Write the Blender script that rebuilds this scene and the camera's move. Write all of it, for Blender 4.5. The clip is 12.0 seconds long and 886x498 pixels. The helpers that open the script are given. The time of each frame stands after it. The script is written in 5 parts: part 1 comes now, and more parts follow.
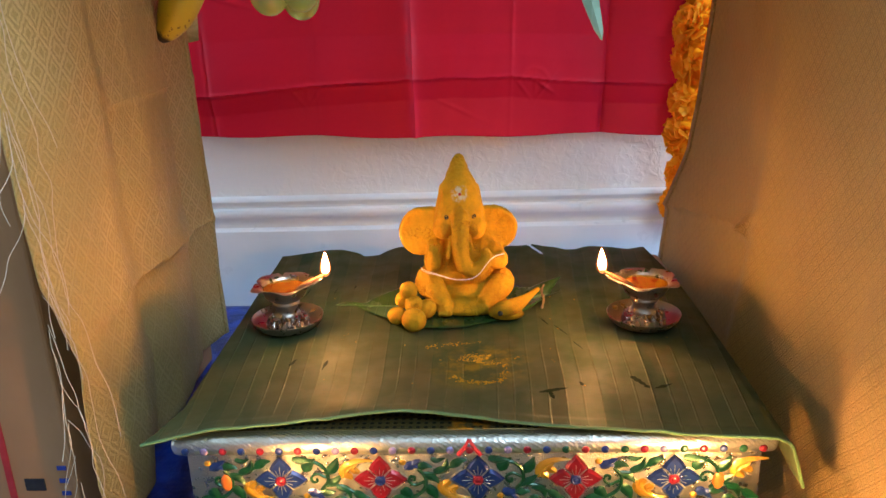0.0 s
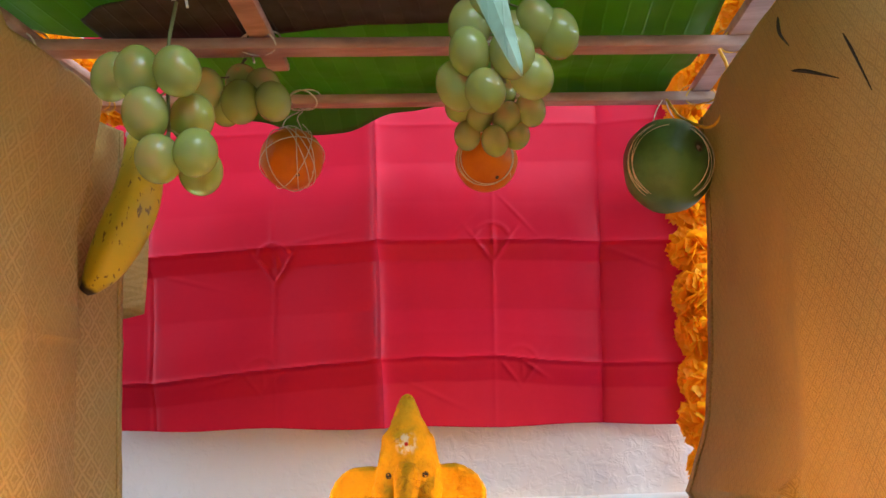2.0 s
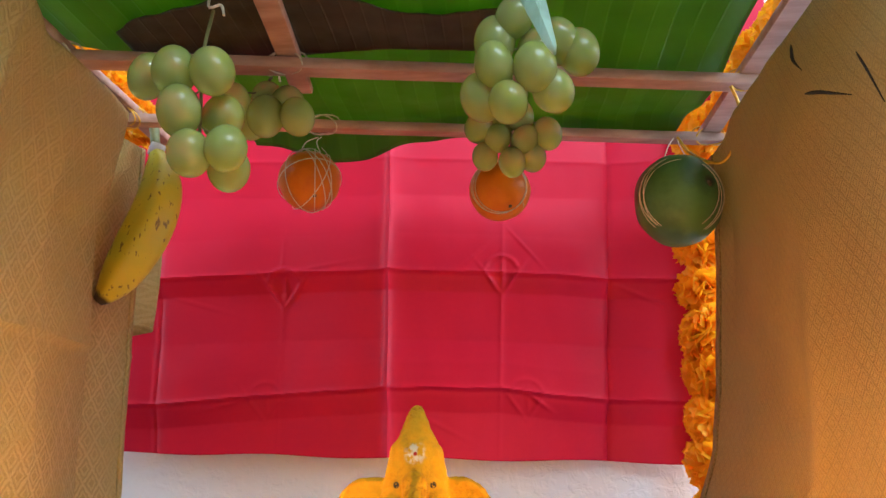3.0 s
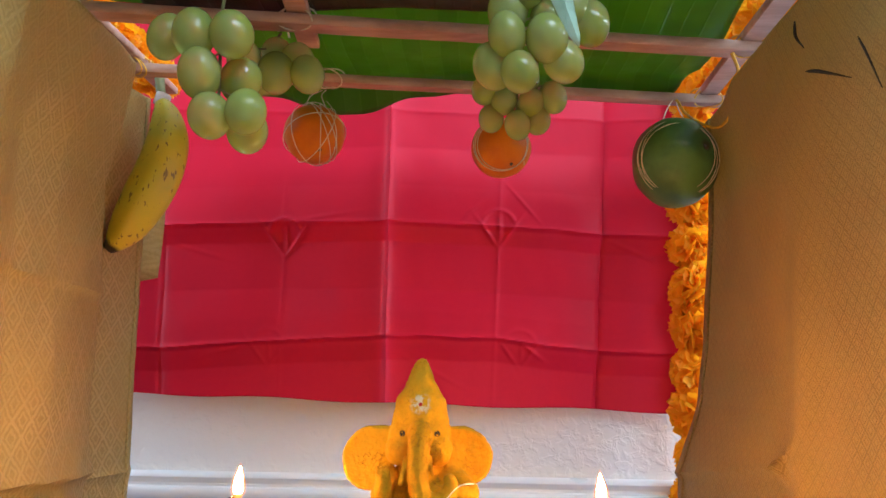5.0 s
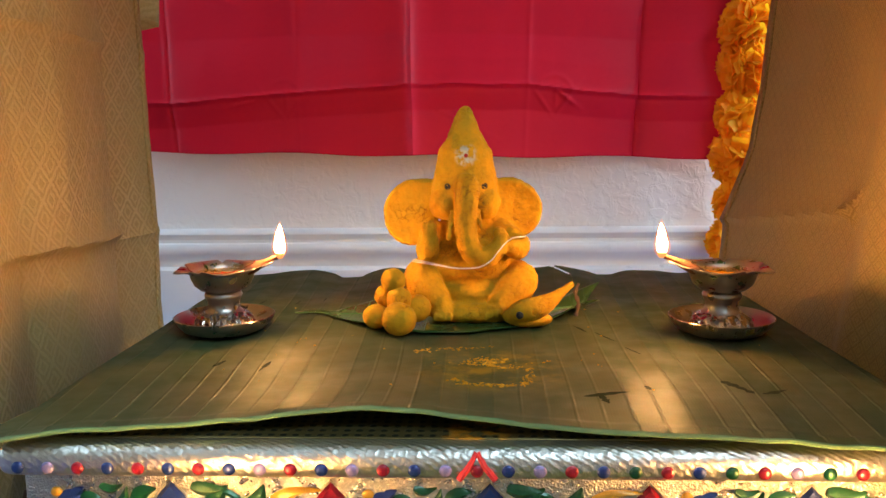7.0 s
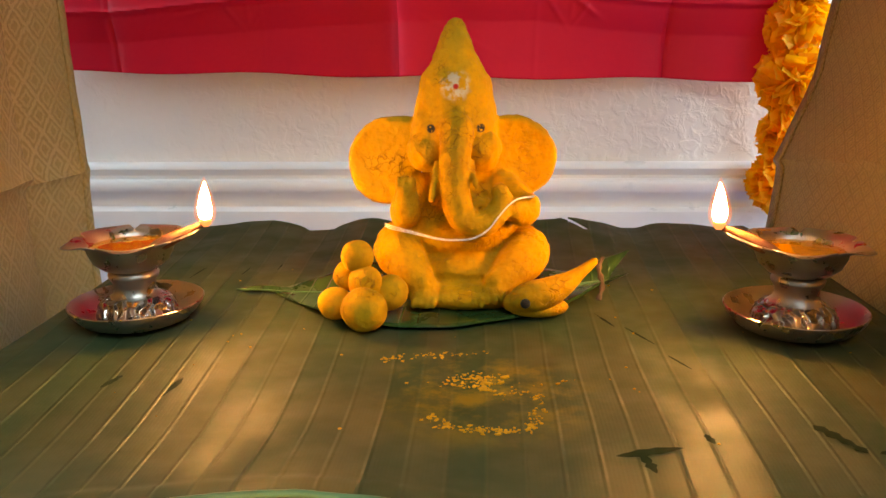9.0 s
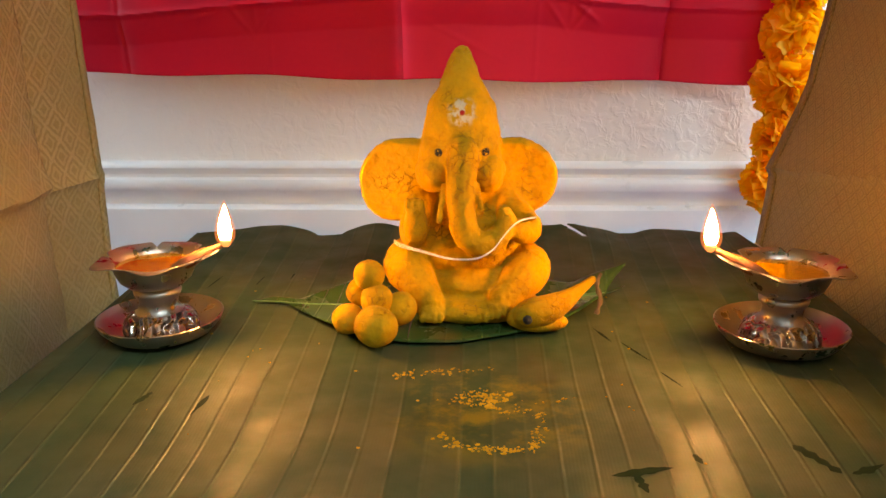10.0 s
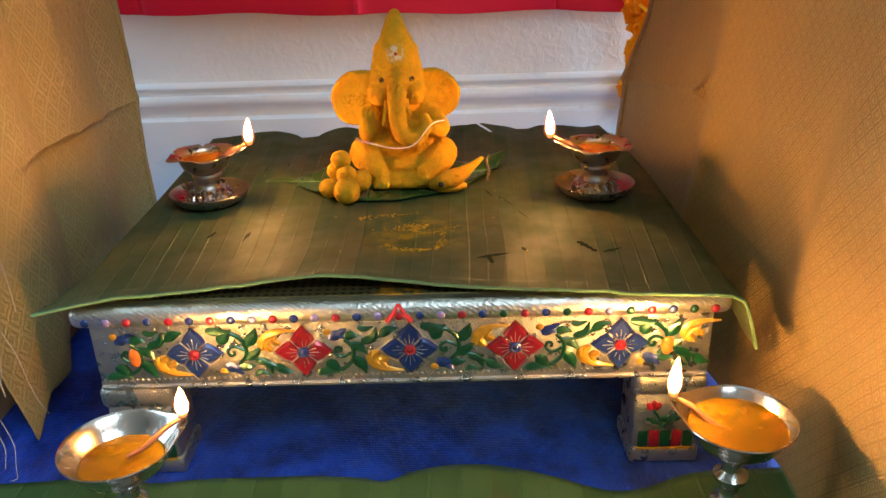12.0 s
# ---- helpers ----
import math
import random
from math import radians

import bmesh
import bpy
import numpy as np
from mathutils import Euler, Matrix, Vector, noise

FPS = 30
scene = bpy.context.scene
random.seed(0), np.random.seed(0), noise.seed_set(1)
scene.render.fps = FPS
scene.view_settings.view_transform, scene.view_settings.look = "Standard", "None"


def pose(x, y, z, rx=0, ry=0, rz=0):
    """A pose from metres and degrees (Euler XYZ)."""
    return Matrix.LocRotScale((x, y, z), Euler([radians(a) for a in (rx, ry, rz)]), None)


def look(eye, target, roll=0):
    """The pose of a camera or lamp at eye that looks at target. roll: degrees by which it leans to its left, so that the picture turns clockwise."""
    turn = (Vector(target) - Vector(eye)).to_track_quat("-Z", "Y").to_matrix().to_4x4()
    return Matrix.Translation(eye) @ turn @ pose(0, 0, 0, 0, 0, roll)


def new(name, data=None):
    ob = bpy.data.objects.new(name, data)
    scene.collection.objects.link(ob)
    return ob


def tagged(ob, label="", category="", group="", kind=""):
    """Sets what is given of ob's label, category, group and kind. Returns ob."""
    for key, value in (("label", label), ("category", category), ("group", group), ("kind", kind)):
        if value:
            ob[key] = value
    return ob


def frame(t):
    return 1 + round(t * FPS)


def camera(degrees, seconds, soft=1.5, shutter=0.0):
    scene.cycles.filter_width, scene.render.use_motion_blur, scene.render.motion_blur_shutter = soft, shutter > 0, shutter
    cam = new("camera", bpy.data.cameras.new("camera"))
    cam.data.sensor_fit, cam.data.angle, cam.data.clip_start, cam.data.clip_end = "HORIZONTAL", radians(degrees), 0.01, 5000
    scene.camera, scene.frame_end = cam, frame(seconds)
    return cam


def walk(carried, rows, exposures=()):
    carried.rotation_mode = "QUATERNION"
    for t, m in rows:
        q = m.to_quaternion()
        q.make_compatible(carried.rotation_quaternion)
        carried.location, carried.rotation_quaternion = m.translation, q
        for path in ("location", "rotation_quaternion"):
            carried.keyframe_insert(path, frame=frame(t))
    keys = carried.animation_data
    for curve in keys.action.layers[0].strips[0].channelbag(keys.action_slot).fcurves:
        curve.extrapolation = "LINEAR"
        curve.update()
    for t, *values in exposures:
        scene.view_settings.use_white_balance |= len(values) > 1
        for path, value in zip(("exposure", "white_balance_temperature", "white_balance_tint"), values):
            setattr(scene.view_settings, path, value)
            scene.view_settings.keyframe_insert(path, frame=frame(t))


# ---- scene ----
cam = camera(58.5, 12.0)
PATH = [
    (0, (0.011, -0.512, 0.468), (-0.083, 1.381, -0.17), -2.0),
    (0.5, (0.033, -0.436, 0.439), (-0.093, 1.506, -0.021), -3.0),
    (1, (0.035, -0.389, 0.392), (-0.105, 1.6, 0.235), -3.5),
    (1.5, (0.047, -0.374, 0.333), (-0.096, 1.618, 0.445), -3.5),
    (2, (0.064, -0.365, 0.323), (-0.063, 1.607, 0.633), -2.4),
    (2.5, (0.051, -0.365, 0.299), (-0.07, 1.587, 0.715), -1.2),
    (3, (0.051, -0.368, 0.284), (-0.071, 1.574, 0.747), -0.2),
    (3.2, (0.054, -0.371, 0.266), (-0.062, 1.57, 0.735), 0.1),
    (4.8, (0.035, -0.387, 0.284), (-0.048, 1.581, 0.636), 0.7),
    (5, (0.035, -0.395, 0.295), (-0.05, 1.579, 0.61), 0.8),
    (5.5, (0.025, -0.419, 0.317), (-0.06, 1.57, 0.503), 1.2),
    (6, (0.012, -0.448, 0.328), (-0.087, 1.549, 0.299), 1.0),
    (6.5, (0.012, -0.431, 0.304), (-0.091, 1.557, 0.111), -0.0),
    (7, (0.002, -0.343, 0.292), (-0.092, 1.632, -0.01), -0.7),
    (7.2, (0.003, -0.312, 0.292), (-0.087, 1.658, -0.044), -0.8),
    (8.8, (0.007, -0.207, 0.298), (-0.094, 1.725, -0.209), -0.7),
    (9, (0.008, -0.199, 0.298), (-0.098, 1.73, -0.22), -0.6),
    (9.5, (0.021, -0.203, 0.325), (-0.093, 1.716, -0.225), -0.6),
    (10, (0.004, -0.216, 0.328), (-0.096, 1.696, -0.251), -0.5),
    (10.5, (-0.007, -0.237, 0.341), (-0.083, 1.665, -0.273), -0.8),
    (11, (-0.012, -0.299, 0.372), (-0.073, 1.588, -0.289), -1.4),
    (11.5, (0.015, -0.405, 0.395), (-0.025, 1.459, -0.33), -1.8),
    (12, (0.038, -0.476, 0.396), (0.014, 1.353, -0.412), -1.8),
]
EXPOSURES = [(0.0, -0.62, 6060, 10), (0.5, -0.48, 6510, 10), (1.5, -0.38, 6710, 10), (2.5, -0.20, 6360, 10), (5.5, -0.38, 6260, 10), (6.5, -0.56, 6160, 10), (7.2, -0.58, 6410, 9), (9.0, -0.46, 7310, 9), (10.5, -0.42, 7310, 9), (12.0, -0.70, 6360, 8)]
walk(cam, [(t, look(eye, target, roll)) for t, eye, target, roll in PATH], EXPOSURES)

# ---- world and daylight ----
world = bpy.data.worlds.new("world")
scene.world = world
world.use_nodes = True
sky = world.node_tree.nodes.new("ShaderNodeTexSky")
sky.sky_type, sky.sun_disc = "NISHITA", False
sky.sun_elevation, sky.sun_rotation = radians(40), radians(90)
background = world.node_tree.nodes["Background"]
background.inputs["Strength"].default_value = 0.12
world.node_tree.links.new(sky.outputs[0], background.inputs["Color"])


def daylight_panel(name, place, target, width, height, power, colour):
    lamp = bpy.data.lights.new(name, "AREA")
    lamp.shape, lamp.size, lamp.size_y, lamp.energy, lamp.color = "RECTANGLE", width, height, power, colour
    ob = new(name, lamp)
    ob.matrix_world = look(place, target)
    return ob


# east window, out of view, placed after the bright wall beside the garland
daylight_panel("window_daylight", (1.76, 0.06, 1.28), (0.0, 0.06, 1.05), 0.96, 1.84, 100, (0.60, 0.81, 1.0))
# unseen lamp added to balance the east light on the left side
daylight_panel("added_daylight_west", (-1.74, 0.06, 1.28), (0.0, 0.06, 1.05), 0.96, 1.84, 46, (0.60, 0.81, 1.0))
# unseen high lamp added to brighten the cloth's top and the left drape
daylight_panel("added_daylight_front", (1.00, -1.50, 2.10), (0.05, 0.45, 0.65), 1.45, 0.90, 78, (0.62, 0.82, 1.0))


# ---- materials ----
class Mat:
    """A node material with a Principled surface and short helpers to wire it."""

    def __init__(self, name, colour=(0.5, 0.5, 0.5), rough=0.5, metal=0.0):
        self.m = bpy.data.materials.new(name)
        self.m.use_nodes = True
        self.t = self.m.node_tree
        self.b = self.t.nodes["Principled BSDF"]
        self.out = self.t.nodes["Material Output"]
        self.b.inputs["Base Color"].default_value = (*colour, 1)
        self.b.inputs["Roughness"].default_value = rough
        self.b.inputs["Metallic"].default_value = metal
        self.xyz = None

    def put(self, socket, value):
        if isinstance(value, bpy.types.NodeSocket):
            self.t.links.new(value, socket)
        elif isinstance(value, tuple) and len(value) == 3 and socket.type == "RGBA":
            socket.default_value = (*value, 1)
        else:
            socket.default_value = value

    def set(self, key, value):
        self.put(self.b.inputs[key], value)
        return self

    def coords(self):
        if self.xyz is None:
            tc = self.t.nodes.new("ShaderNodeTexCoord")
            self.xyz = tc.outputs["Object"]
        return self.xyz

    def axes(self):
        n = self.t.nodes.new("ShaderNodeSeparateXYZ")
        self.put(n.inputs[0], self.coords())
        return n.outputs

    def scaled(self, sx, sy, sz):
        n = self.t.nodes.new("ShaderNodeMapping")
        self.put(n.inputs["Vector"], self.coords())
        n.inputs["Scale"].default_value = (sx, sy, sz)
        return n.outputs[0]

    def noise(self, scale, detail=4.0, rough=0.55, vec=None, warp=0.0):
        n = self.t.nodes.new("ShaderNodeTexNoise")
        self.put(n.inputs["Vector"], vec or self.coords())
        n.inputs["Scale"].default_value, n.inputs["Detail"].default_value = scale, detail
        n.inputs["Roughness"].default_value, n.inputs["Distortion"].default_value = rough, warp
        return n.outputs["Fac"]

    def cells(self, scale, feature="F1", vec=None):
        n = self.t.nodes.new("ShaderNodeTexVoronoi")
        n.feature = feature
        self.put(n.inputs["Vector"], vec or self.coords())
        n.inputs["Scale"].default_value = scale
        return n.outputs["Distance"]

    def math(self, op, a, b=0.0, clamp=False):
        n = self.t.nodes.new("ShaderNodeMath")
        n.operation, n.use_clamp = op, clamp
        self.put(n.inputs[0], a)
        self.put(n.inputs[1], b)
        return n.outputs[0]

    def span(self, value, lo, hi, to_lo=0.0, to_hi=1.0):
        n = self.t.nodes.new("ShaderNodeMapRange")
        n.interpolation_type = "SMOOTHSTEP"
        for key, v in (("Value", value), ("From Min", lo), ("From Max", hi), ("To Min", to_lo), ("To Max", to_hi)):
            self.put(n.inputs[key], v)
        return n.outputs[0]

    def mix(self, fac, a, b):
        n = self.t.nodes.new("ShaderNodeMix")
        n.data_type = "RGBA"
        self.put(n.inputs[0], fac)
        self.put(n.inputs[6], a)
        self.put(n.inputs[7], b)
        return n.outputs[2]

    def near(self, x, y, z, r0, r1):
        """1 inside r0 of a place, 0 past r1."""
        n = self.t.nodes.new("ShaderNodeVectorMath")
        n.operation = "DISTANCE"
        self.put(n.inputs[0], self.coords())
        n.inputs[1].default_value = (x, y, z)
        return self.span(n.outputs["Value"], r0, r1, 1.0, 0.0)

    def island(self):
        return self.t.nodes.new("ShaderNodeNewGeometry").outputs["Random Per Island"]

    def chance(self):
        return self.t.nodes.new("ShaderNodeObjectInfo").outputs["Random"]

    def bump(self, height, strength=0.3, distance=0.001):
        n = self.t.nodes.new("ShaderNodeBump")
        n.inputs["Strength"].default_value, n.inputs["Distance"].default_value = strength, distance
        self.put(n.inputs["Height"], height)
        old = self.b.inputs["Normal"].links
        if old:
            self.put(n.inputs["Normal"], old[0].from_socket)
        self.put(self.b.inputs["Normal"], n.outputs[0])
        return self

    def translucent(self, colour, amount):
        """Lets part of the light through a thin sheet."""
        n = self.t.nodes.new("ShaderNodeBsdfTranslucent")
        self.put(n.inputs["Color"], colour)
        x = self.t.nodes.new("ShaderNodeMixShader")
        self.put(x.inputs[0], amount)
        self.t.links.new(self.b.outputs[0], x.inputs[1])
        self.t.links.new(n.outputs[0], x.inputs[2])
        self.t.links.new(x.outputs[0], self.out.inputs["Surface"])
        return self


def plain(name, colour, rough=0.5, metal=0.0, vary=0.15, scale=40.0, bump=0.0, bump_scale=300.0):
    """A surface with soft blotches and fine relief."""
    k = Mat(name, colour, rough, metal)
    dark = tuple(c * (1 - vary) for c in colour)
    light = tuple(min(1.0, c * (1 + vary)) for c in colour)
    k.set("Base Color", k.mix(k.span(k.noise(scale), 0.3, 0.7), dark, light))
    k.set("Roughness", k.span(k.noise(scale * 2.3), 0.3, 0.7, rough * 0.85, min(1.0, rough * 1.15)))
    if bump:
        k.bump(k.noise(bump_scale), bump)
    return k.m


def wall_paint():
    k = Mat("white_wall_paint", rough=0.6)
    k.set("Base Color", k.mix(k.noise(3.0), (0.80, 0.80, 0.79), (0.86, 0.86, 0.85)))
    k.bump(k.span(k.noise(70, 3.0, 0.55, warp=0.6), 0.42, 0.62), 0.32, 0.0020)
    k.bump(k.noise(500), 0.15, 0.0006)
    return k.m


def red_cloth():
    k = Mat("red_satin_cotton", rough=0.5)
    k.set("Base Color", k.mix(k.noise(5.0), (0.62, 0.008, 0.034), (0.70, 0.013, 0.048)))
    k.set("Specular IOR Level", 0.2)
    k.bump(k.noise(900, vec=k.scaled(1, 1, 0.15)), 0.15, 0.0004)
    return k.translucent((0.6, 0.02, 0.05), 0.12).m


def brocade(name, pitch, base, thread, along=1.25, glint_lo=0.15, relief=0.35):
    """Gold weave with a lozenge trellis and a small motif in each lozenge."""
    k = Mat(name, rough=0.5)
    x, y, z = k.axes()
    wob = k.math("ADD", k.math("MULTIPLY", k.noise(30), 0.4), k.math("MULTIPLY", k.noise(260), 0.26))
    a = k.math("DIVIDE", y, pitch)
    b = k.math("DIVIDE", z, pitch * along)
    u = k.math("PINGPONG", k.math("ADD", k.math("ADD", a, b), wob), 0.5)
    v = k.math("PINGPONG", k.math("ADD", k.math("SUBTRACT", a, b), wob), 0.5)
    low = k.math("MINIMUM", u, v)
    lines = k.span(low, 0.05, 0.11, 1.0, 0.0)
    ring = k.span(k.math("ABSOLUTE", k.math("SUBTRACT", low, 0.27)), 0.04, 0.085, 1.0, 0.0)
    motif = k.math("MAXIMUM", lines, k.math("MULTIPLY", ring, 0.8))
    grain = k.noise(1400)
    motif = k.math("MULTIPLY", motif, k.span(grain, 0.25, 0.6, 0.45, 1.0))
    # noise fades the thread in patches, standing in for its uneven glint
    glint = k.span(k.noise(9, 3.0), 0.35, 0.7, glint_lo, glint_lo * 0.3 + 0.8)
    fac = k.math("MULTIPLY", motif, glint)
    dark = tuple(c * 0.82 for c in base)
    cloth = k.mix(k.noise(7, 3.0), dark, base)
    cloth = k.mix(k.span(k.noise(620, 2.0, vec=k.scaled(1, 1, 0.5)), 0.35, 0.75, 0.0, 0.45), cloth, tuple(c * 0.6 for c in base))
    k.set("Base Color", k.mix(fac, cloth, thread))
    k.set("Metallic", k.math("ADD", k.math("MULTIPLY", fac, 0.35), 0.10))
    k.set("Roughness", k.math("SUBTRACT", 0.55, k.math("MULTIPLY", fac, 0.15)))
    k.bump(k.math("ADD", motif, k.math("MULTIPLY", k.noise(1100, 2.0), 0.9)), relief, 0.0009)
    k.bump(k.noise(45, 4.0), 0.35, 0.002)
    return k.translucent(tuple(min(1, c * 1.3) for c in base), 0.20).m


def banana_leaf(name, green, pale, pitch, through_amount=0.0, vein_axis=0, fan=0.0, rough=0.36, smear=False, gloss=0.16, cant_depth=0.001):
    """Fine parallel veins, broad ribs, blotches; axis 0: veins run along y."""
    k = Mat(name, rough=rough)
    x, y, z = k.axes()
    a = x if vein_axis == 0 else y
    other = y if vein_axis == 0 else x
    a = k.math("ADD", a, k.math("MULTIPLY", k.math("MULTIPLY", x, other), fan))
    a = k.math("ADD", a, k.math("MULTIPLY", k.noise(4.0, 2.0), 0.010))
    rib = k.span(k.math("PINGPONG", k.math("DIVIDE", a, pitch), 0.5), 0.0, 0.09, 1.0, 0.0)
    stripe = k.math("FRACT", k.math("MULTIPLY", k.math("FLOOR", k.math("ADD", k.math("DIVIDE", a, pitch), 0.0)), 0.377))
    fine = k.math("PINGPONG", k.math("DIVIDE", a, pitch / 9.0), 0.5)
    blot = k.span(k.noise(14, 5.0), 0.35, 0.7)
    tone = k.math("ADD", k.math("MULTIPLY", stripe, 0.60), k.math("MULTIPLY", blot, 0.45), clamp=True)
    colour = k.mix(tone, green, pale)
    colour = k.mix(k.math("MULTIPLY", rib, 0.14), colour, tuple(c * 1.5 for c in pale))
    brown = k.span(k.noise(22, 4.0, 0.6, vec=k.scaled(1.0, 0.25, 1.0)), 0.60, 0.72)
    colour = k.mix(k.math("MULTIPLY", brown, 0.35), colour, (0.11, 0.06, 0.02))
    if smear:
        inside = k.near(0.008, 0.112, 0.152, 0.022, 0.058)
        film = k.math("MULTIPLY", inside, k.span(k.noise(55, 5.0, 0.65), 0.40, 0.66, 0.0, 0.85))
        colour = k.mix(film, colour, (0.24, 0.18, 0.008))
    k.set("Base Color", colour)
    k.set("Roughness", k.span(k.noise(30, 4.0), 0.3, 0.75, rough * 0.8, rough * 1.35)).set("Specular IOR Level", gloss)
    cant = k.math("MULTIPLY", k.math("FRACT", k.math("DIVIDE", a, pitch)), k.math("SUBTRACT", stripe, 0.45))
    k.bump(cant, 1.0, cant_depth)
    k.bump(rib, 0.5, 0.0008)
    k.bump(fine, 0.12, 0.0004)
    if through_amount:
        k.translucent(k.mix(k.math("MAXIMUM", k.math("MULTIPLY", rib, 0.35), k.math("MULTIPLY", tone, 0.6)), (0.16, 0.34, 0.012), (0.30, 0.48, 0.04)), through_amount)
    return k.m


def clay():
    """Turmeric-coated clay with dried cracks, eyes, ash mark and red dot on the face."""
    k = Mat("turmeric_clay", rough=0.85)
    big, small = k.noise(28, 4.0), k.noise(160, 4.0)
    colour = k.mix(k.span(big, 0.3, 0.72), (0.49, 0.255, 0.005), (0.66, 0.335, 0.005))
    colour = k.mix(k.span(small, 0.42, 0.75, 0.0, 0.45), colour, (0.38, 0.25, 0.012))
    colour = k.mix(k.span(k.noise(420, 3.0), 0.45, 0.75, 0.0, 0.28), colour, (0.30, 0.13, 0.006))
    colour = k.mix(k.span(k.noise(17, 3.0, 0.6), 0.50, 0.66, 0.0, 0.55), colour, (0.40, 0.27, 0.010))
    n = k.t.nodes.new("ShaderNodeTexNoise")
    k.put(n.inputs["Vector"], k.coords())
    n.inputs["Scale"].default_value, n.inputs["Detail"].default_value = 90, 3
    w = k.t.nodes.new("ShaderNodeVectorMath")
    w.operation = "MULTIPLY_ADD"
    k.put(w.inputs[0], n.outputs["Color"])
    w.inputs[1].default_value = (0.012, 0.012, 0.012)
    k.put(w.inputs[2], k.coords())
    crack = k.span(k.cells(190, "DISTANCE_TO_EDGE", vec=w.outputs["Vector"]), 0.0, 0.05, 1.0, 0.0)
    crack = k.math("MULTIPLY", crack, k.span(k.noise(42, 3.0), 0.53, 0.65))
    colour = k.mix(k.math("MULTIPLY", crack, 0.45), colour, (0.16, 0.06, 0.006))

    def spot(x, z, r0, r1):
        """A round mark on the face, however deep the face lies there."""
        n = k.t.nodes.new("ShaderNodeVectorMath")
        n.operation = "DISTANCE"
        k.put(n.inputs[0], k.scaled(1, 0.08, 1))
        n.inputs[1].default_value = (x, 0.228 * 0.08, z)
        return k.span(n.outputs["Value"], r0, r1, 1.0, 0.0)

    ash = k.math("MULTIPLY", spot(-0.0082, 0.2725, 0.0045, 0.0100), k.span(k.noise(240, 4.0), 0.44, 0.58))
    colour = k.mix(k.math("MULTIPLY", ash, 0.8), colour, (0.60, 0.58, 0.48))
    colour = k.mix(spot(-0.0080, 0.2722, 0.0011, 0.0020), colour, (0.36, 0.015, 0.01))
    for ex in (-0.0215, 0.0055):
        colour = k.mix(k.math("MULTIPLY", spot(ex, 0.2500, 0.0018, 0.0028), k.span(k.noise(700), 0.36, 0.46)), colour, (0.045, 0.035, 0.022))
    k.set("Base Color", colour)
    k.set("Subsurface Weight", 0.05).set("Specular IOR Level", 0.25)
    k.bump(k.math("MULTIPLY", crack, -1.0), 0.8, 0.002)
    k.bump(k.noise(55, 3.0), 0.7, 0.0040)
    k.bump(small, 0.7, 0.0016)
    k.bump(k.noise(650, 4.0, 0.65), 0.6, 0.0007)
    return k.m


def silver(name, colour, rough, hammered=0.0, swirl=False):
    k = Mat(name, colour, rough, 1.0)
    k.set("Base Color", k.mix(k.noise(60, 4.0), tuple(c * 0.72 for c in colour), colour))
    k.set("Roughness", k.span(k.noise(120), 0.3, 0.7, rough * 0.7, rough * 1.4))
    if hammered:
        k.bump(k.cells(900), hammered, 0.0007)
        k.bump(k.noise(800), hammered, 0.0005)
    if swirl:
        n = k.t.nodes.new("ShaderNodeTexWave")
        k.put(n.inputs["Vector"], k.coords())
        n.inputs["Scale"].default_value, n.inputs["Distortion"].default_value, n.inputs["Detail"].default_value = 55, 9, 1.5
        n.inputs["Detail Scale"].default_value = 1.6
        k.bump(n.outputs["Fac"], 0.9, 0.003)
    return k.m


def diagonal_foil():
    """Silver foil pressed with slanting ridges."""
    k = Mat("ribbed_silver_foil", (0.86, 0.82, 0.70), 0.36, 1.0)
    x, y, z = k.axes()
    s = k.math("ADD", k.math("ADD", x, k.math("MULTIPLY", y, 1.6)), k.math("MULTIPLY", z, 1.2))
    s = k.math("ADD", s, k.math("MULTIPLY", k.noise(60), 0.006))
    k.bump(k.math("MULTIPLY", k.math("PINGPONG", k.math("DIVIDE", s, 0.0052), 0.5), k.span(k.noise(220, 2.0), 0.35, 0.6, 0.0, 1.0)), 0.45, 0.0011)
    k.bump(k.cells(330), 0.4, 0.0010)
    k.bump(k.noise(600), 0.4, 0.0006)
    k.set("Base Color", k.mix(k.noise(40), (0.56, 0.54, 0.46), (0.80, 0.79, 0.71)))
    return k.m


def table_cover():
    """Dull gold foil with a grid of dark dots."""
    k = Mat("dotted_gold_foil", rough=0.35, metal=0.7)
    x, y, z = k.axes()
    u = k.math("SUBTRACT", k.math("PINGPONG", k.math("DIVIDE", x, 0.012), 0.5), 0.25)
    v = k.math("SUBTRACT", k.math("PINGPONG", k.math("DIVIDE", y, 0.012), 0.5), 0.25)
    d = k.math("SQRT", k.math("ADD", k.math("MULTIPLY", u, u), k.math("MULTIPLY", v, v)))
    dots = k.span(d, 0.12, 0.16, 1.0, 0.0)
    colour = k.mix(dots, k.mix(k.noise(40), (0.13, 0.10, 0.035), (0.22, 0.17, 0.06)), (0.016, 0.02, 0.012))
    spill = k.math("MULTIPLY", k.near(0.0, 0.018, 0.146, 0.008, 0.022), k.span(k.noise(140), 0.4, 0.6))
    k.set("Base Color", k.mix(spill, colour, (0.75, 0.30, 0.02)))
    k.bump(dots, 0.5, 0.001)
    return k.m


def enamel(name, colour):
    k = Mat(name, colour, 0.30)
    k.set("Base Color", k.mix(k.noise(220), tuple(c * 0.55 for c in colour), colour))
    k.set("Metallic", 0.35).set("Coat Weight", 0.4).set("Coat Roughness", 0.16)
    k.bump(k.noise(350), 0.45, 0.0006)
    return k.m


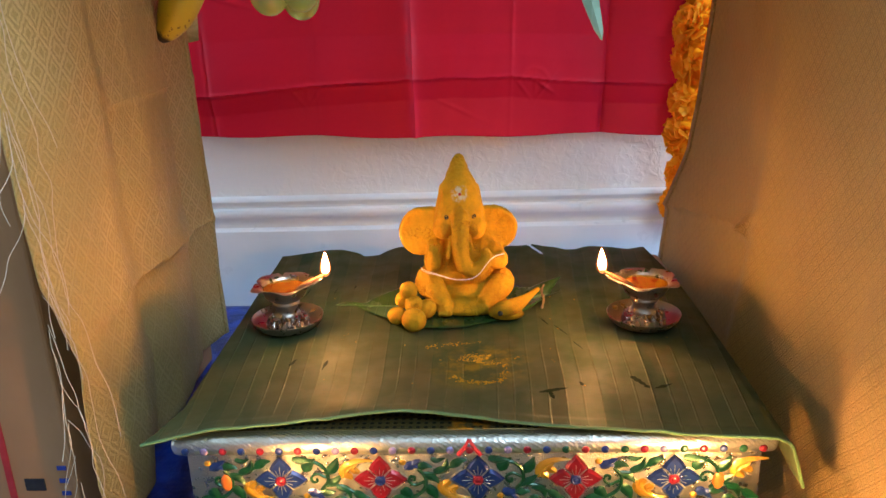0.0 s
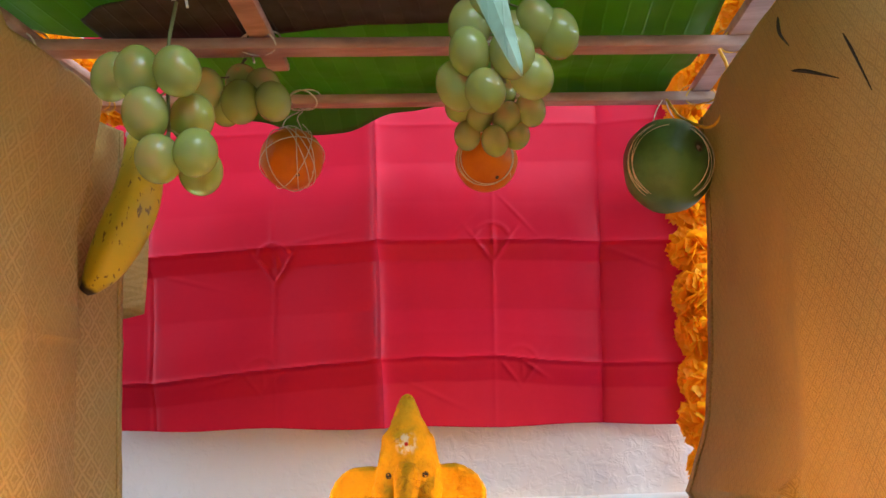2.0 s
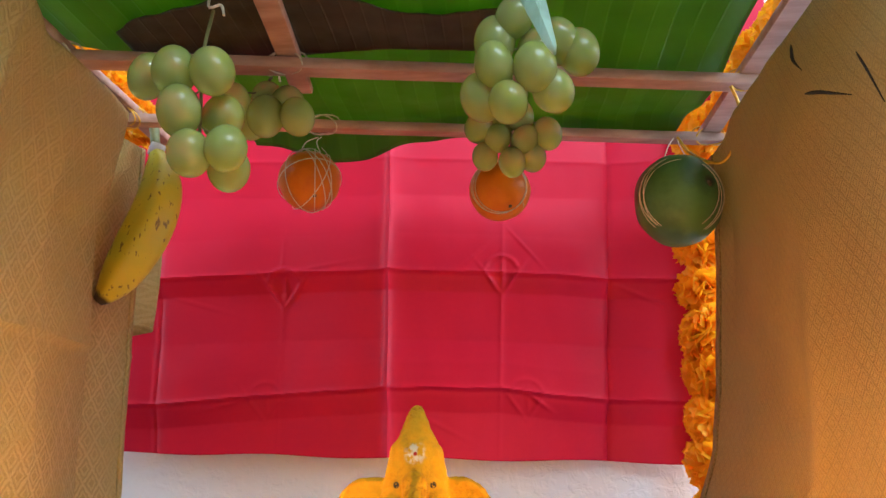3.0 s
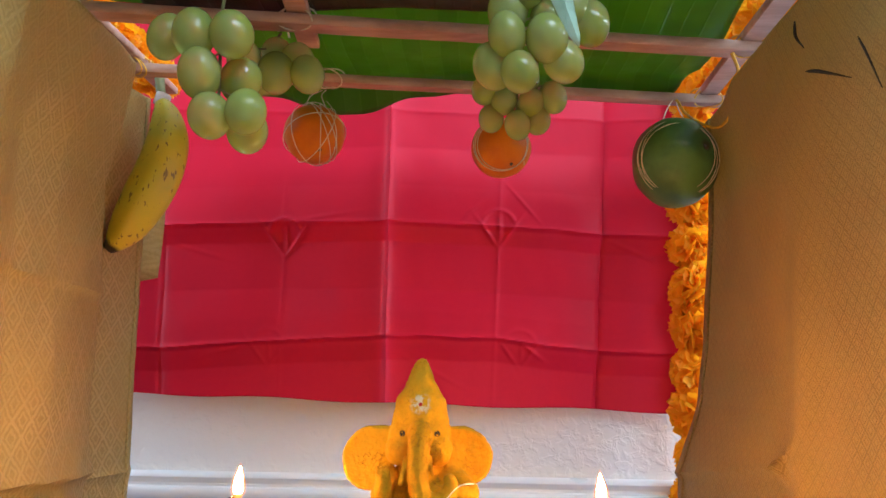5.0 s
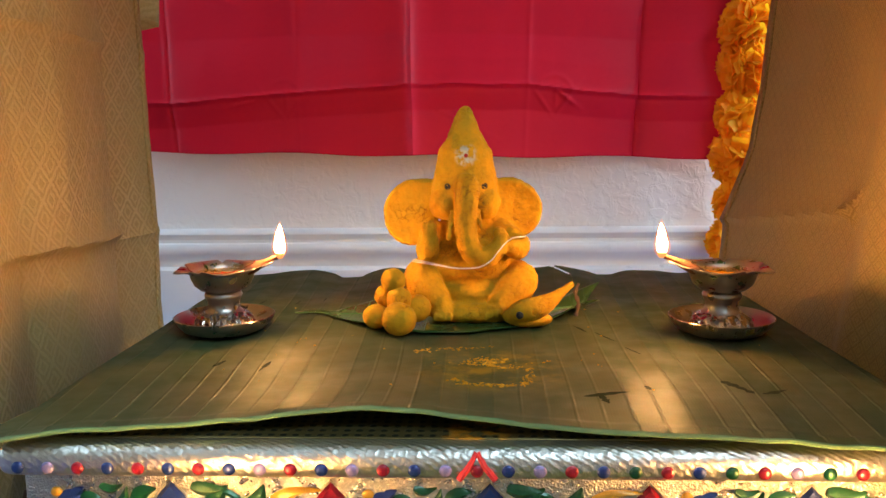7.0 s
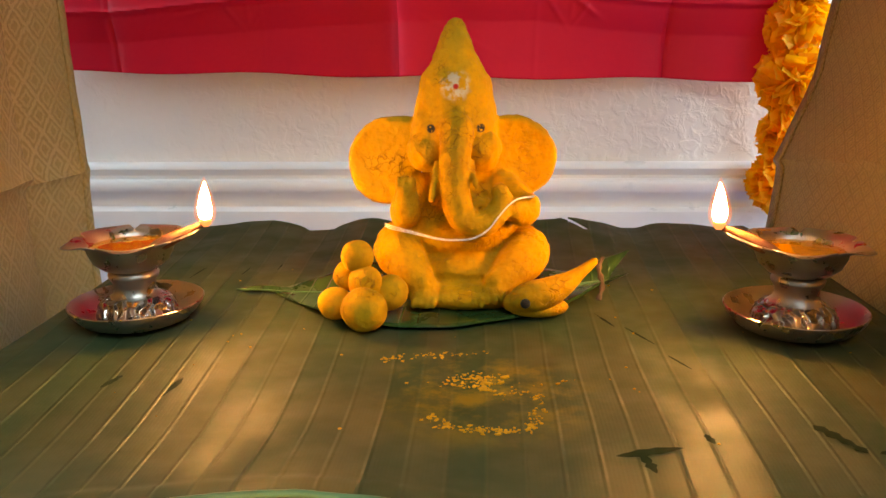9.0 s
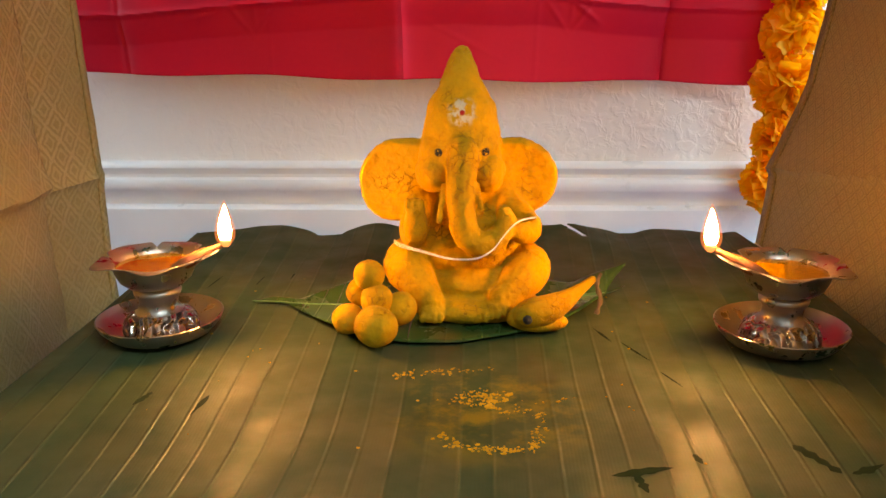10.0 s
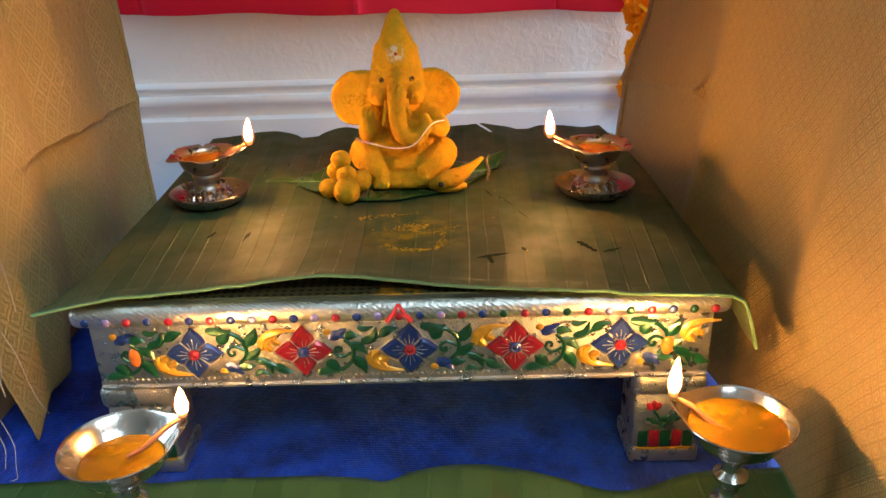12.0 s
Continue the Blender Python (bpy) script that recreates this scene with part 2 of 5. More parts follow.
def tarpaulin():
    k = Mat("blue_tarpaulin", rough=0.30)
    x, y, z = k.axes()
    weave = k.math("ADD", k.math("PINGPONG", k.math("DIVIDE", x, 0.0022), 0.5), k.math("PINGPONG", k.math("DIVIDE", y, 0.0022), 0.5))
    k.set("Base Color", k.mix(k.span(k.noise(26, 6.0, 0.65), 0.35, 0.68), (0.003, 0.012, 0.12), (0.012, 0.055, 0.40)))
    k.bump(weave, 0.6, 0.0007)
    k.bump(k.noise(30, 5.0, 0.6, vec=k.scaled(1.0, 0.4, 1.0)), 0.9, 0.007)
    return k.m


def grape_skin():
    k = Mat("green_grape_skin", rough=0.2)
    bloom = k.span(k.noise(38, 2.0), 0.15, 0.85)
    base = k.mix(k.chance(), (0.42, 0.49, 0.10), (0.54, 0.60, 0.17))
    k.set("Base Color", k.mix(k.math("MULTIPLY", bloom, 0.35), base, (0.70, 0.76, 0.42)))
    k.set("Subsurface Weight", 0.5).set("Subsurface Radius", (0.020, 0.022, 0.008)).set("Subsurface Scale", 0.8)
    k.set("Roughness", k.span(bloom, 0.0, 1.0, 0.14, 0.26)).set("Transmission Weight", 0.55).set("IOR", 1.36).set("Specular IOR Level", 0.6)
    k.bump(k.noise(250), 0.08, 0.0005)
    return k.m


def banana_skin():
    k = Mat("banana_peel", rough=0.45)
    x, y, z = k.axes()
    green = k.span(z, 0.40, 0.60, 0.25, 0.60)
    colour = k.mix(k.math("MULTIPLY", green, k.span(k.noise(30), 0.3, 0.7)), (0.60, 0.45, 0.018), (0.36, 0.40, 0.04))
    fleck = k.span(k.noise(190, 3.0, 0.5, vec=k.scaled(1.0, 1.0, 0.45)), 0.62, 0.67)
    colour = k.mix(k.math("MULTIPLY", fleck, 0.8), colour, (0.10, 0.05, 0.012))
    k.set("Base Color", k.mix(k.near(-0.343, 0.392, 0.4175, 0.010, 0.016), colour, (0.03, 0.018, 0.01)))
    k.bump(k.noise(300), 0.15, 0.0006)
    return k.m


def citrus(name, a, b, pit):
    k = Mat(name, rough=0.4)
    k.set("Base Color", k.mix(k.span(k.noise(30, 4.0), 0.3, 0.7), a, b))
    k.set("Specular IOR Level", 0.25)
    k.bump(k.cells(pit), 0.35, 0.0007)
    k.bump(k.noise(60), 0.2, 0.002)
    return k.m


def guava_skin():
    k = Mat("green_guava_skin", rough=0.46)
    blot = k.span(k.noise(22, 5.0), 0.35, 0.7)
    colour = k.mix(blot, (0.050, 0.115, 0.025), (0.105, 0.215, 0.050))
    colour = k.mix(k.near(0.271, 0.397, 0.532, 0.004, 0.009), colour, (0.05, 0.045, 0.022))
    k.set("Base Color", colour)
    k.bump(k.noise(120, 3.0), 0.25, 0.0012)
    return k.m


def petal_skin():
    k = Mat("marigold_petals", rough=0.6)
    k.set("Base Color", k.mix(k.island(), (0.92, 0.34, 0.004), (1.0, 0.58, 0.015)))
    return k.translucent((1.0, 0.52, 0.010), 0.6).m


def cardboard():
    k = Mat("brown_cardboard", rough=0.8)
    x, y, z = k.axes()
    flute = k.math("PINGPONG", k.math("DIVIDE", x, 0.006), 0.5)
    k.set("Base Color", k.mix(k.noise(20, 4.0), (0.342, 0.168, 0.068), (0.437, 0.232, 0.099)))
    k.bump(flute, 0.12, 0.0006)
    k.bump(k.noise(400), 0.2, 0.0005)
    return k.m


def lattice_wood():
    k = Mat("pinkish_brown_wood", rough=0.6)
    g = k.noise(60, 5.0, 0.6, vec=k.scaled(0.25, 1.0, 1.0))
    k.set("Base Color", k.mix(k.span(g, 0.3, 0.7), (0.34, 0.17, 0.115), (0.52, 0.31, 0.225)))
    k.bump(g, 0.4, 0.001)
    return k.m


def flame_glow(name, colour, power):
    k = Mat(name, (0, 0, 0), 1.0)
    k.set("Emission Color", colour).set("Emission Strength", power)
    return k.m


def flame_halo():
    """Thin see-through orange shell added round the bright core for its halo."""
    k = Mat("flame_halo", (0, 0, 0), 1.0)
    k.set("Emission Color", (1.0, 0.26, 0.06)).set("Emission Strength", 3.0).set("Alpha", 0.15).set("Specular IOR Level", 0.0)
    return k.m


def oil():
    k = Mat("lamp_oil", (0.85, 0.48, 0.04), 0.05)
    k.set("Transmission Weight", 0.88).set("IOR", 1.40).set("Coat Weight", 0.6).set("Coat Roughness", 0.02)
    k.set("Base Color", k.mix(k.noise(50), (0.78, 0.40, 0.015), (0.86, 0.48, 0.025)))
    return k.m


WALL = wall_paint()
TRIM = plain("white_gloss_trim", (0.78, 0.79, 0.80), 0.32, vary=0.03, scale=12, bump=0.05, bump_scale=80)
# unseen room surfaces, toned down to lessen bounced light on the shrine
ROOM_PAINT = plain("greige_room_paint", (0.25, 0.23, 0.20), 0.7, vary=0.05, scale=8, bump=0.3, bump_scale=90)
CARPET = plain("beige_carpet", (0.20, 0.165, 0.125), 0.95, scale=60, bump=0.8, bump_scale=500)
CEILING = plain("white_ceiling_paint", (0.50, 0.50, 0.48), 0.8, vary=0.03, bump=0.3, bump_scale=90)
RED = red_cloth()
GOLD_LEFT = brocade("gold_trellis_brocade", 0.0215, (0.54, 0.395, 0.130), (0.72, 0.57, 0.25), glint_lo=0.20, relief=0.75)
GOLD_RIGHT = brocade("gold_floral_brocade", 0.0118, (0.50, 0.345, 0.130), (0.20, 0.120, 0.036), 1.15, glint_lo=0.42, relief=0.6)
TABLE_LEAF = banana_leaf("dark_banana_leaf", (0.011, 0.046, 0.014), (0.066, 0.074, 0.025), 0.0135, through_amount=0.10, fan=-0.35, rough=0.64, smear=True, gloss=0.50, cant_depth=0.0024)
LEAF_RIM = plain("pale_leaf_edge", (0.095, 0.19, 0.075), 0.5)
FLOOR_LEAF = banana_leaf("floor_banana_leaf", (0.040, 0.085, 0.026), (0.065, 0.12, 0.04), 0.022)
ROOF_LEAF = banana_leaf("fresh_banana_leaf", (0.06, 0.13, 0.025), (0.09, 0.19, 0.04), 0.020, through_amount=0.44)
BROWN_LEAF = banana_leaf("brown_banana_leaf", (0.034, 0.030, 0.018), (0.054, 0.047, 0.030), 0.016, rough=0.6)
SMALL_LEAF = banana_leaf("glossy_dark_leaf", (0.025, 0.06, 0.015), (0.04, 0.09, 0.02), 0.010, rough=0.25)
TIP_LEAF = banana_leaf("pale_hanging_leaf", (0.36, 0.56, 0.38), (0.50, 0.68, 0.52), 0.006, through_amount=0.25)
CLAY = clay()
SILVER = silver("tarnished_silver", (0.50, 0.44, 0.38), 0.33)
SILVER_EMBOSSED = silver("embossed_silver", (0.55, 0.50, 0.45), 0.24, swirl=True)
BRASS_WHITE = silver("polished_white_metal", (0.60, 0.56, 0.50), 0.20)
FOIL = silver("hammered_silver_foil", (0.52, 0.50, 0.44), 0.32, hammered=0.7)
RIBBED = diagonal_foil()
COVER = table_cover()
E_RED, E_BLUE = enamel("red_enamel", (0.31, 0.008, 0.024)), enamel("blue_enamel", (0.012, 0.04, 0.20))
E_GREEN, E_YELLOW = enamel("green_enamel", (0.004, 0.075, 0.025)), enamel("yellow_enamel", (0.52, 0.30, 0.018))
E_VIOLET, E_ORANGE = enamel("violet_enamel", (0.30, 0.26, 0.50)), enamel("orange_enamel", (0.75, 0.22, 0.03))
TARP = tarpaulin()
GRAPE = grape_skin()
STEM = plain("green_grape_stem", (0.16, 0.15, 0.05), 0.6, scale=120)
DRY_STEM = plain("dry_brown_stem", (0.10, 0.06, 0.03), 0.8, scale=120)
BANANA = banana_skin()
ORANGE = citrus("orange_peel", (0.55, 0.125, 0.002), (0.64, 0.175, 0.003), 420)
GUAVA = guava_skin()
STRING = plain("pale_cotton_string", (0.62, 0.50, 0.36), 0.85, scale=300)
WHITE_THREAD = plain("white_cotton_thread", (0.80, 0.74, 0.62), 0.85, scale=300)
TAPE = plain("white_paper_tape", (0.72, 0.72, 0.72), 0.7, scale=120)
YELLOW_TIE = plain("yellow_ribbon_tie", (0.70, 0.36, 0.03), 0.6, scale=90)
PETAL = petal_skin()
GREEN_STEM = plain("green_flower_stem", (0.03, 0.22, 0.07), 0.5)
BOX = cardboard()
BLUE_INK = plain("blue_print", (0.03, 0.05, 0.25), 0.7)
RED_INK = plain("red_print", (0.45, 0.03, 0.03), 0.7)
BLACK_INK = plain("black_print", (0.02, 0.02, 0.02), 0.7)
WOOD = lattice_wood()
FLAME = flame_glow("lamp_flame", (1.0, 0.45, 0.125), 1650.0)
FLAME_FOOT = flame_glow("flame_foot", (1.0, 0.30, 0.08), 2.2)
HALO = flame_halo()
OIL = oil()
WICK = plain("oiled_cotton_wick", (0.15, 0.055, 0.018), 0.6, scale=200)
CHAR = plain("charred_wick", (0.03, 0.02, 0.015), 0.9)
POWDER = plain("turmeric_powder", (0.52, 0.34, 0.010), 0.95, scale=200)
PEPPER = plain("black_peppercorn", (0.02, 0.016, 0.014), 0.6, scale=300, bump=0.8, bump_scale=900)
TEAR = plain("leaf_tear", (0.015, 0.030, 0.010), 0.95)
TEAR.node_tree.nodes["Principled BSDF"].inputs["Specular IOR Level"].default_value = 0.05
TWIG = plain("dark_dry_twig", (0.022, 0.016, 0.011), 0.95, scale=200)
KUMKUM = plain("red_powder_mark", (0.55, 0.03, 0.03), 0.9)


# ---- building helpers ----
def rings(bm, loops, cap=True, closed=True):
    """Skins a list of loops of points."""
    rows = [[bm.verts.new(p) for p in loop] for loop in loops]
    n = len(rows[0])
    for a, b in zip(rows, rows[1:]):
        for i in range(n if closed else n - 1):
            j = (i + 1) % n
            bm.faces.new((a[i], a[j], b[j], b[i]))
    if cap and closed:
        bm.faces.new(list(reversed(rows[0])))
        bm.faces.new(rows[-1])
    return rows


def lathe(bm, profile, centre, n=40, turn=None, wave=None):
    """Turns (radius, height) pairs about a standing axis; wave(angle, radius, height) may shift the radius and height."""
    loops = []
    for r, h in profile:
        loop = []
        for i in range(n):
            a = math.tau * i / n
            rr, hh = wave(a, r, h) if wave else (r, h)
            p = Vector((rr * math.cos(a), rr * math.sin(a), hh))
            if turn:
                p = turn @ p
            loop.append(p + Vector(centre))
        loops.append(loop)
    rings(bm, loops)


def tube(bm, points, radius, n=8):
    """A round rod along points; radius is a number or one per point."""
    pts = [Vector(p) for p in points]
    rad = [radius] * len(pts) if isinstance(radius, (int, float)) else radius
    loops, side = [], None
    for i, p in enumerate(pts):
        d = (pts[min(i + 1, len(pts) - 1)] - pts[max(i - 1, 0)]).normalized()
        if side is None:
            side = d.orthogonal().normalized()
        side = (side - d * side.dot(d)).normalized()
        up = d.cross(side)
        loops.append([p + (side * math.cos(math.tau * k / n) + up * math.sin(math.tau * k / n)) * rad[i] for k in range(n)])
    rings(bm, loops)


def smooth_path(points, steps=6):
    """A Catmull-Rom line through points."""
    p = [Vector(q) for q in points]
    p = [2 * p[0] - p[1], *p, 2 * p[-1] - p[-2]]
    out = []
    for a, b, c, d in zip(p, p[1:], p[2:], p[3:]):
        for k in range(steps):
            t = k / steps
            out.append(0.5 * (2 * b + (c - a) * t + (2 * a - 5 * b + 4 * c - d) * t * t + (3 * b - a - 3 * c + d) * t ** 3))
    return out + [p[-2]]


def ball(bm, centre, radii, turn=None, u=20, v=12):
    """An ellipsoid."""
    m = Matrix.Translation(centre) @ (turn.to_4x4() if turn else Matrix()) @ Matrix.Diagonal((*radii, 1))
    bmesh.ops.create_uvsphere(bm, u_segments=u, v_segments=v, radius=1, matrix=m)


def block(bm, lo, hi, bevel=0.0, segments=2):
    m = Matrix.Translation([(a + b) / 2 for a, b in zip(lo, hi)]) @ Matrix.Diagonal((*[b - a for a, b in zip(lo, hi)], 1))
    made = bmesh.ops.create_cube(bm, size=1, matrix=m)["verts"]
    if bevel:
        edges = list({e for v in made for e in v.link_edges})
        bmesh.ops.bevel(bm, geom=edges, offset=bevel, segments=segments, affect="EDGES", profile=0.5)


def sheet(bm, nu, nv, at):
    """A grid of at(u, v), u and v from 0 to 1; at may return None to leave a hole."""
    rows = []
    for j in range(nv + 1):
        row = []
        for i in range(nu + 1):
            p = at(i / nu, j / nv)
            row.append(bm.verts.new(p) if p is not None else None)
        rows.append(row)
    for a, b in zip(rows, rows[1:]):
        for i in range(nu):
            q = (a[i], a[i + 1], b[i + 1], b[i])
            if None not in q:
                bm.faces.new(q)


def part(name, bm, material, parent=None, label="", smooth=True, thick=0.0):
    """Links a bmesh as one mesh object, under a thing or a part where one is given."""
    me = bpy.data.meshes.new(name)
    bmesh.ops.recalc_face_normals(bm, faces=bm.faces)
    bm.to_mesh(me)
    bm.free()
    me.materials.append(material)
    if smooth:
        me.shade_smooth()
        me.set_sharp_from_angle(angle=radians(42))
    ob = new(name, me)
    if parent is not None:
        ob.parent = parent
        if parent.type == "EMPTY":
            ob.matrix_parent_inverse = Matrix.Translation(parent.location).inverted()
    if label:
        ob["label"] = label
    if thick:
        mod = ob.modifiers.new("thickness", "SOLIDIFY")
        mod.thickness, mod.offset = thick, 0.0
    return ob


def thing(name, base, label, category, group="", kind=""):
    ob = new(name)
    ob.location = base
    ob.empty_display_size = 0.02
    return tagged(ob, label, category, group, kind)


def lone(name, bm, material, label, category, group="", kind="", smooth=True, thick=0.0):
    return tagged(part(name, bm, material, None, "", smooth, thick), label, category, group, kind)


def B():
    return bmesh.new()


def bell(d, width):
    return math.exp(-(d / width) ** 2)


def lerp_table(table, v):
    """Reads a small table of (key, value) pairs with straight lines between."""
    if v <= table[0][0]:
        return table[0][1]
    for (a, x), (b, y) in zip(table, table[1:]):
        if v <= b:
            return x + (y - x) * (v - a) / (b - a)
    return table[-1][1]


FLOOR = -0.006
WALL_Y = 0.646

# ---- the room ----
bm = B()
block(bm, (-1.9, -1.7, FLOOR - 0.1), (1.95, 0.8, FLOOR))
lone("floor", bm, CARPET, "beige carpeted floor of the room", "floor", kind="structure", smooth=False)
bm = B()
block(bm, (-1.9, WALL_Y, FLOOR), (1.95, WALL_Y + 0.12, 2.70))
lone("wall_north", bm, WALL, "white painted wall with orange-peel texture", "wall", kind="structure", smooth=False)
# west, east and south walls are unseen; their openings hold the daylight lamps
bm = B()
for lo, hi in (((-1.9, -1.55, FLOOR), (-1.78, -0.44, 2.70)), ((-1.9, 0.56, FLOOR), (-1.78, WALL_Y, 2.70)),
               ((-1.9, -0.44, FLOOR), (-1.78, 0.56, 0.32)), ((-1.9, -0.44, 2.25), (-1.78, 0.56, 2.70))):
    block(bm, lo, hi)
lone("wall_west", bm, ROOM_PAINT, "unseen greige wall with an opening for daylight", "wall", kind="structure", smooth=False)
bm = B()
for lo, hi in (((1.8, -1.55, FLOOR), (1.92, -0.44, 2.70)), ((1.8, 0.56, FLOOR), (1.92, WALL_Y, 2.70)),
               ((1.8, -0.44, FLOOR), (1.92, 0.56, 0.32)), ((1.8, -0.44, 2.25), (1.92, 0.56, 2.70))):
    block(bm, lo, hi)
lone("wall_east", bm, ROOM_PAINT, "unseen greige wall with an opening for daylight", "wall", kind="structure", smooth=False)
bm = B()
for lo, hi in (((-1.9, -1.67, FLOOR), (0.25, -1.55, 2.70)), ((1.75, -1.67, FLOOR), (1.95, -1.55, 2.70)),
               ((0.25, -1.67, FLOOR), (1.75, -1.55, 1.60)), ((0.25, -1.67, 2.60), (1.75, -1.55, 2.70))):
    block(bm, lo, hi)
lone("wall_south", bm, ROOM_PAINT, "unseen greige wall with an opening for daylight", "wall", kind="structure", smooth=False)
bm = B()
block(bm, (-1.9, -1.67, 2.70), (1.95, 0.8, 2.80))
lone("ceiling", bm, CEILING, "plain white painted ceiling", "ceiling", kind="structure", smooth=False)

# baseboard with a stepped and beaded profile
bm = B()
profile = ((0.0, FLOOR), (0.020, FLOOR), (0.020, 0.112), (0.0190, 0.1175), (0.0165, 0.1190), (0.0070, 0.1205), (0.0062, 0.1235), (0.0085, 0.1300), (0.0145, 0.1360),
           (0.0160, 0.1395), (0.0160, 0.1475), (0.0140, 0.1500), (0.0055, 0.1510), (0.0050, 0.1545), (0.0085, 0.1580), (0.0105, 0.1620), (0.0095, 0.1650), (0.0050, 0.1680), (0.0, 0.1685))
rings(bm, [[(x, WALL_Y - 0.0005 - d, z) for d, z in profile] for x in (-1.77, 1.79)])
lone("baseboard", bm, TRIM, "white glossy moulded baseboard along the wall", "baseboard", kind="structure")

# blue sheet on the floor
bm = B()


def tarp_at(u, v):
    x, y = -0.75 + 1.5 * u, -0.42 + 1.05 * v
    z = 0.0025 + 0.0022 * noise.noise((x * 7, y * 5, 1)) + 0.0012 * noise.noise((x * 25, y * 14, 4))
    return x, y, FLOOR + max(0.0007, z)


sheet(bm, 110, 80, tarp_at)
lone("blue_floor_sheet", bm, TARP, "wrinkled shiny blue plastic sheet on the floor", "floor sheet", thick=0.0006)


# ---- red cloth behind the shrine ----
CREASE_HIGH = ((-0.48, 0.4845), (-0.375, 0.4835), (-0.229, 0.4884), (-0.079, 0.4874), (0.0615, 0.4840), (0.197, 0.4770), (0.32, 0.4710))
CREASE_LOW = ((-0.48, 0.3290), (-0.377, 0.3245), (-0.243, 0.3350), (-0.077, 0.3435), (0.0586, 0.3425), (0.120, 0.3340), (0.189, 0.3280), (0.32, 0.3245))


def ridge(e, width):
    """A sharp fold line, 1 on it and fading off both sides."""
    return math.exp(-abs(e) / width)


def cloth_at(u, v):
    x = -0.475 + (0.775 + 0.12 * max(0.0, min(1.0, (v - 0.48) / 0.2))) * u
    low = 0.2685 - 0.0165 * u + 0.0015 * math.sin(u * 25)
    z = low + (0.86 - low) * v
    lean = z - 0.45
    c1, c2, c3, c4, c5 = -0.379 - 0.040 * lean, -0.216, -0.0772, 0.0625 + 0.034 * lean, 0.196 + 0.047 * lean
    # faces between the upright folds lean one way and the other
    out = lerp_table(((-0.48, 0.0150), (c1, 0.0110), (c2, 0.0090), (c3, 0.0270), (c4, 0.0130), (c5, 0.0015), (0.42, 0.0240)), x)
    out += 0.007 * math.exp(-(c3 - x) / 0.005 if x < c3 else -(x - c3) / 0.012)
    out -= 0.008 * math.exp(-(c5 - x) / 0.018 if x < c5 else -(x - c5) / 0.045)
    out -= 0.004 * math.exp(-(c1 - x) / 0.020 if x < c1 else -(x - c1) / 0.010)
    h1, h2 = lerp_table(CREASE_HIGH, x), lerp_table(CREASE_LOW, x)
    h1 += 0.0012 * noise.noise((x * 26, 3, 2))
    h2 += 0.0015 * noise.noise((x * 22, 9, 2))
    h3 = 0.638 - 0.02 * (x + 0.08)
    side = lerp_table(((c3 - 0.003, 1.0), (c3 + 0.003, 0.50)), x)
    out += lerp_table(((0.24, 0.004 * side), (h2 - 0.030, 0.004 * side), (h2, 0.0125), (h2 + 0.03, 0.0095), (h1 - 0.085, 0.004), (h1 - 0.024, 0.0085 - 0.0045 * side),
                       (h1, 0.0185), (h1 + 0.05, 0.0100), (h3 - 0.05, 0.006), (h3, 0.0075), (h3 + 0.03, 0.003), (0.87, 0.0)), z)
    # pressed fold lines
    out += 0.0022 * ridge(x - c1, 0.0022) - 0.0016 * ridge(x - c1 - 0.004, 0.002) + 0.0016 * ridge(x - c2, 0.003) * (0.4 + 0.6 * bell(z - 0.46, 0.07))
    out += 0.0022 * ridge(x - c3, 0.0020) + 0.0016 * ridge(x - c4, 0.0025) * (0.4 + 0.6 * bell(z - 0.44, 0.09)) - 0.0020 * ridge(x - c5, 0.0022)
    out += 0.0024 * ridge(z - h1, 0.0020) - 0.0012 * ridge(z - h1 + 0.005, 0.003) + 0.0026 * ridge(z - h2, 0.0020) - 0.0014 * ridge(z - h2 + 0.005, 0.003) + 0.0010 * ridge(z - h3, 0.0025)
    # pinched corners where the folds cross
    for cx, cz, s in ((-0.214, 0.474, 0.85), (0.063, 0.486, 0.5), (0.090, 0.333, 0.18), (-0.232, 0.332, 0.15)):
        a, b = x - cx, z - cz
        if abs(a) > 0.07 or abs(b) > 0.08:
            continue
        vee = bell(abs(a) - (b + 0.030) * 0.72, 0.0026) * bell(b + 0.010, 0.017)
        arch = bell(math.hypot(a, b + 0.002) - 0.021, 0.0026) * min(1.0, max(0.0, b / 0.006))
        out += s * (0.0058 * vee + 0.0040 * arch + 0.0042 * bell(a - 0.002, 0.0026) * bell(b + 0.004, 0.014) - 0.0040 * bell(math.hypot(a, b), 0.011))
    # faint slanting wrinkles
    for cx, cz, slope, ln, s in ((-0.33, 0.452, -0.28, 0.035, 0.0012), (0.237, 0.455, -0.45, 0.03, 0.0014), (-0.27, 0.327, 0.25, 0.03, 0.0014), (0.095, 0.515, -1.2, 0.018, 0.0014),
                                 (-0.17, 0.494, 0.14, 0.04, 0.0012), (0.105, 0.326, -0.7, 0.012, 0.0026), (0.03, 0.505, 0.9, 0.016, 0.0012), (-0.02, 0.30, -0.5, 0.03, 0.0008)):
        a = x - cx
        if abs(a) < 0.09:
            out += s * bell(z - cz - slope * a, 0.0026) * bell(a, ln)
    out += 0.0035 * noise.noise((x * 6, z * 5, 3)) + 0.0009 * noise.noise((x * 34, z * 20, 7))
    return x, WALL_Y - 0.014 - out, z


bm = B()
sheet(bm, 440, 330, cloth_at)
lone("red_backdrop_cloth", bm, RED, "creased red cotton cloth with square fold lines hung on the wall", "cloth", thick=0.0006)


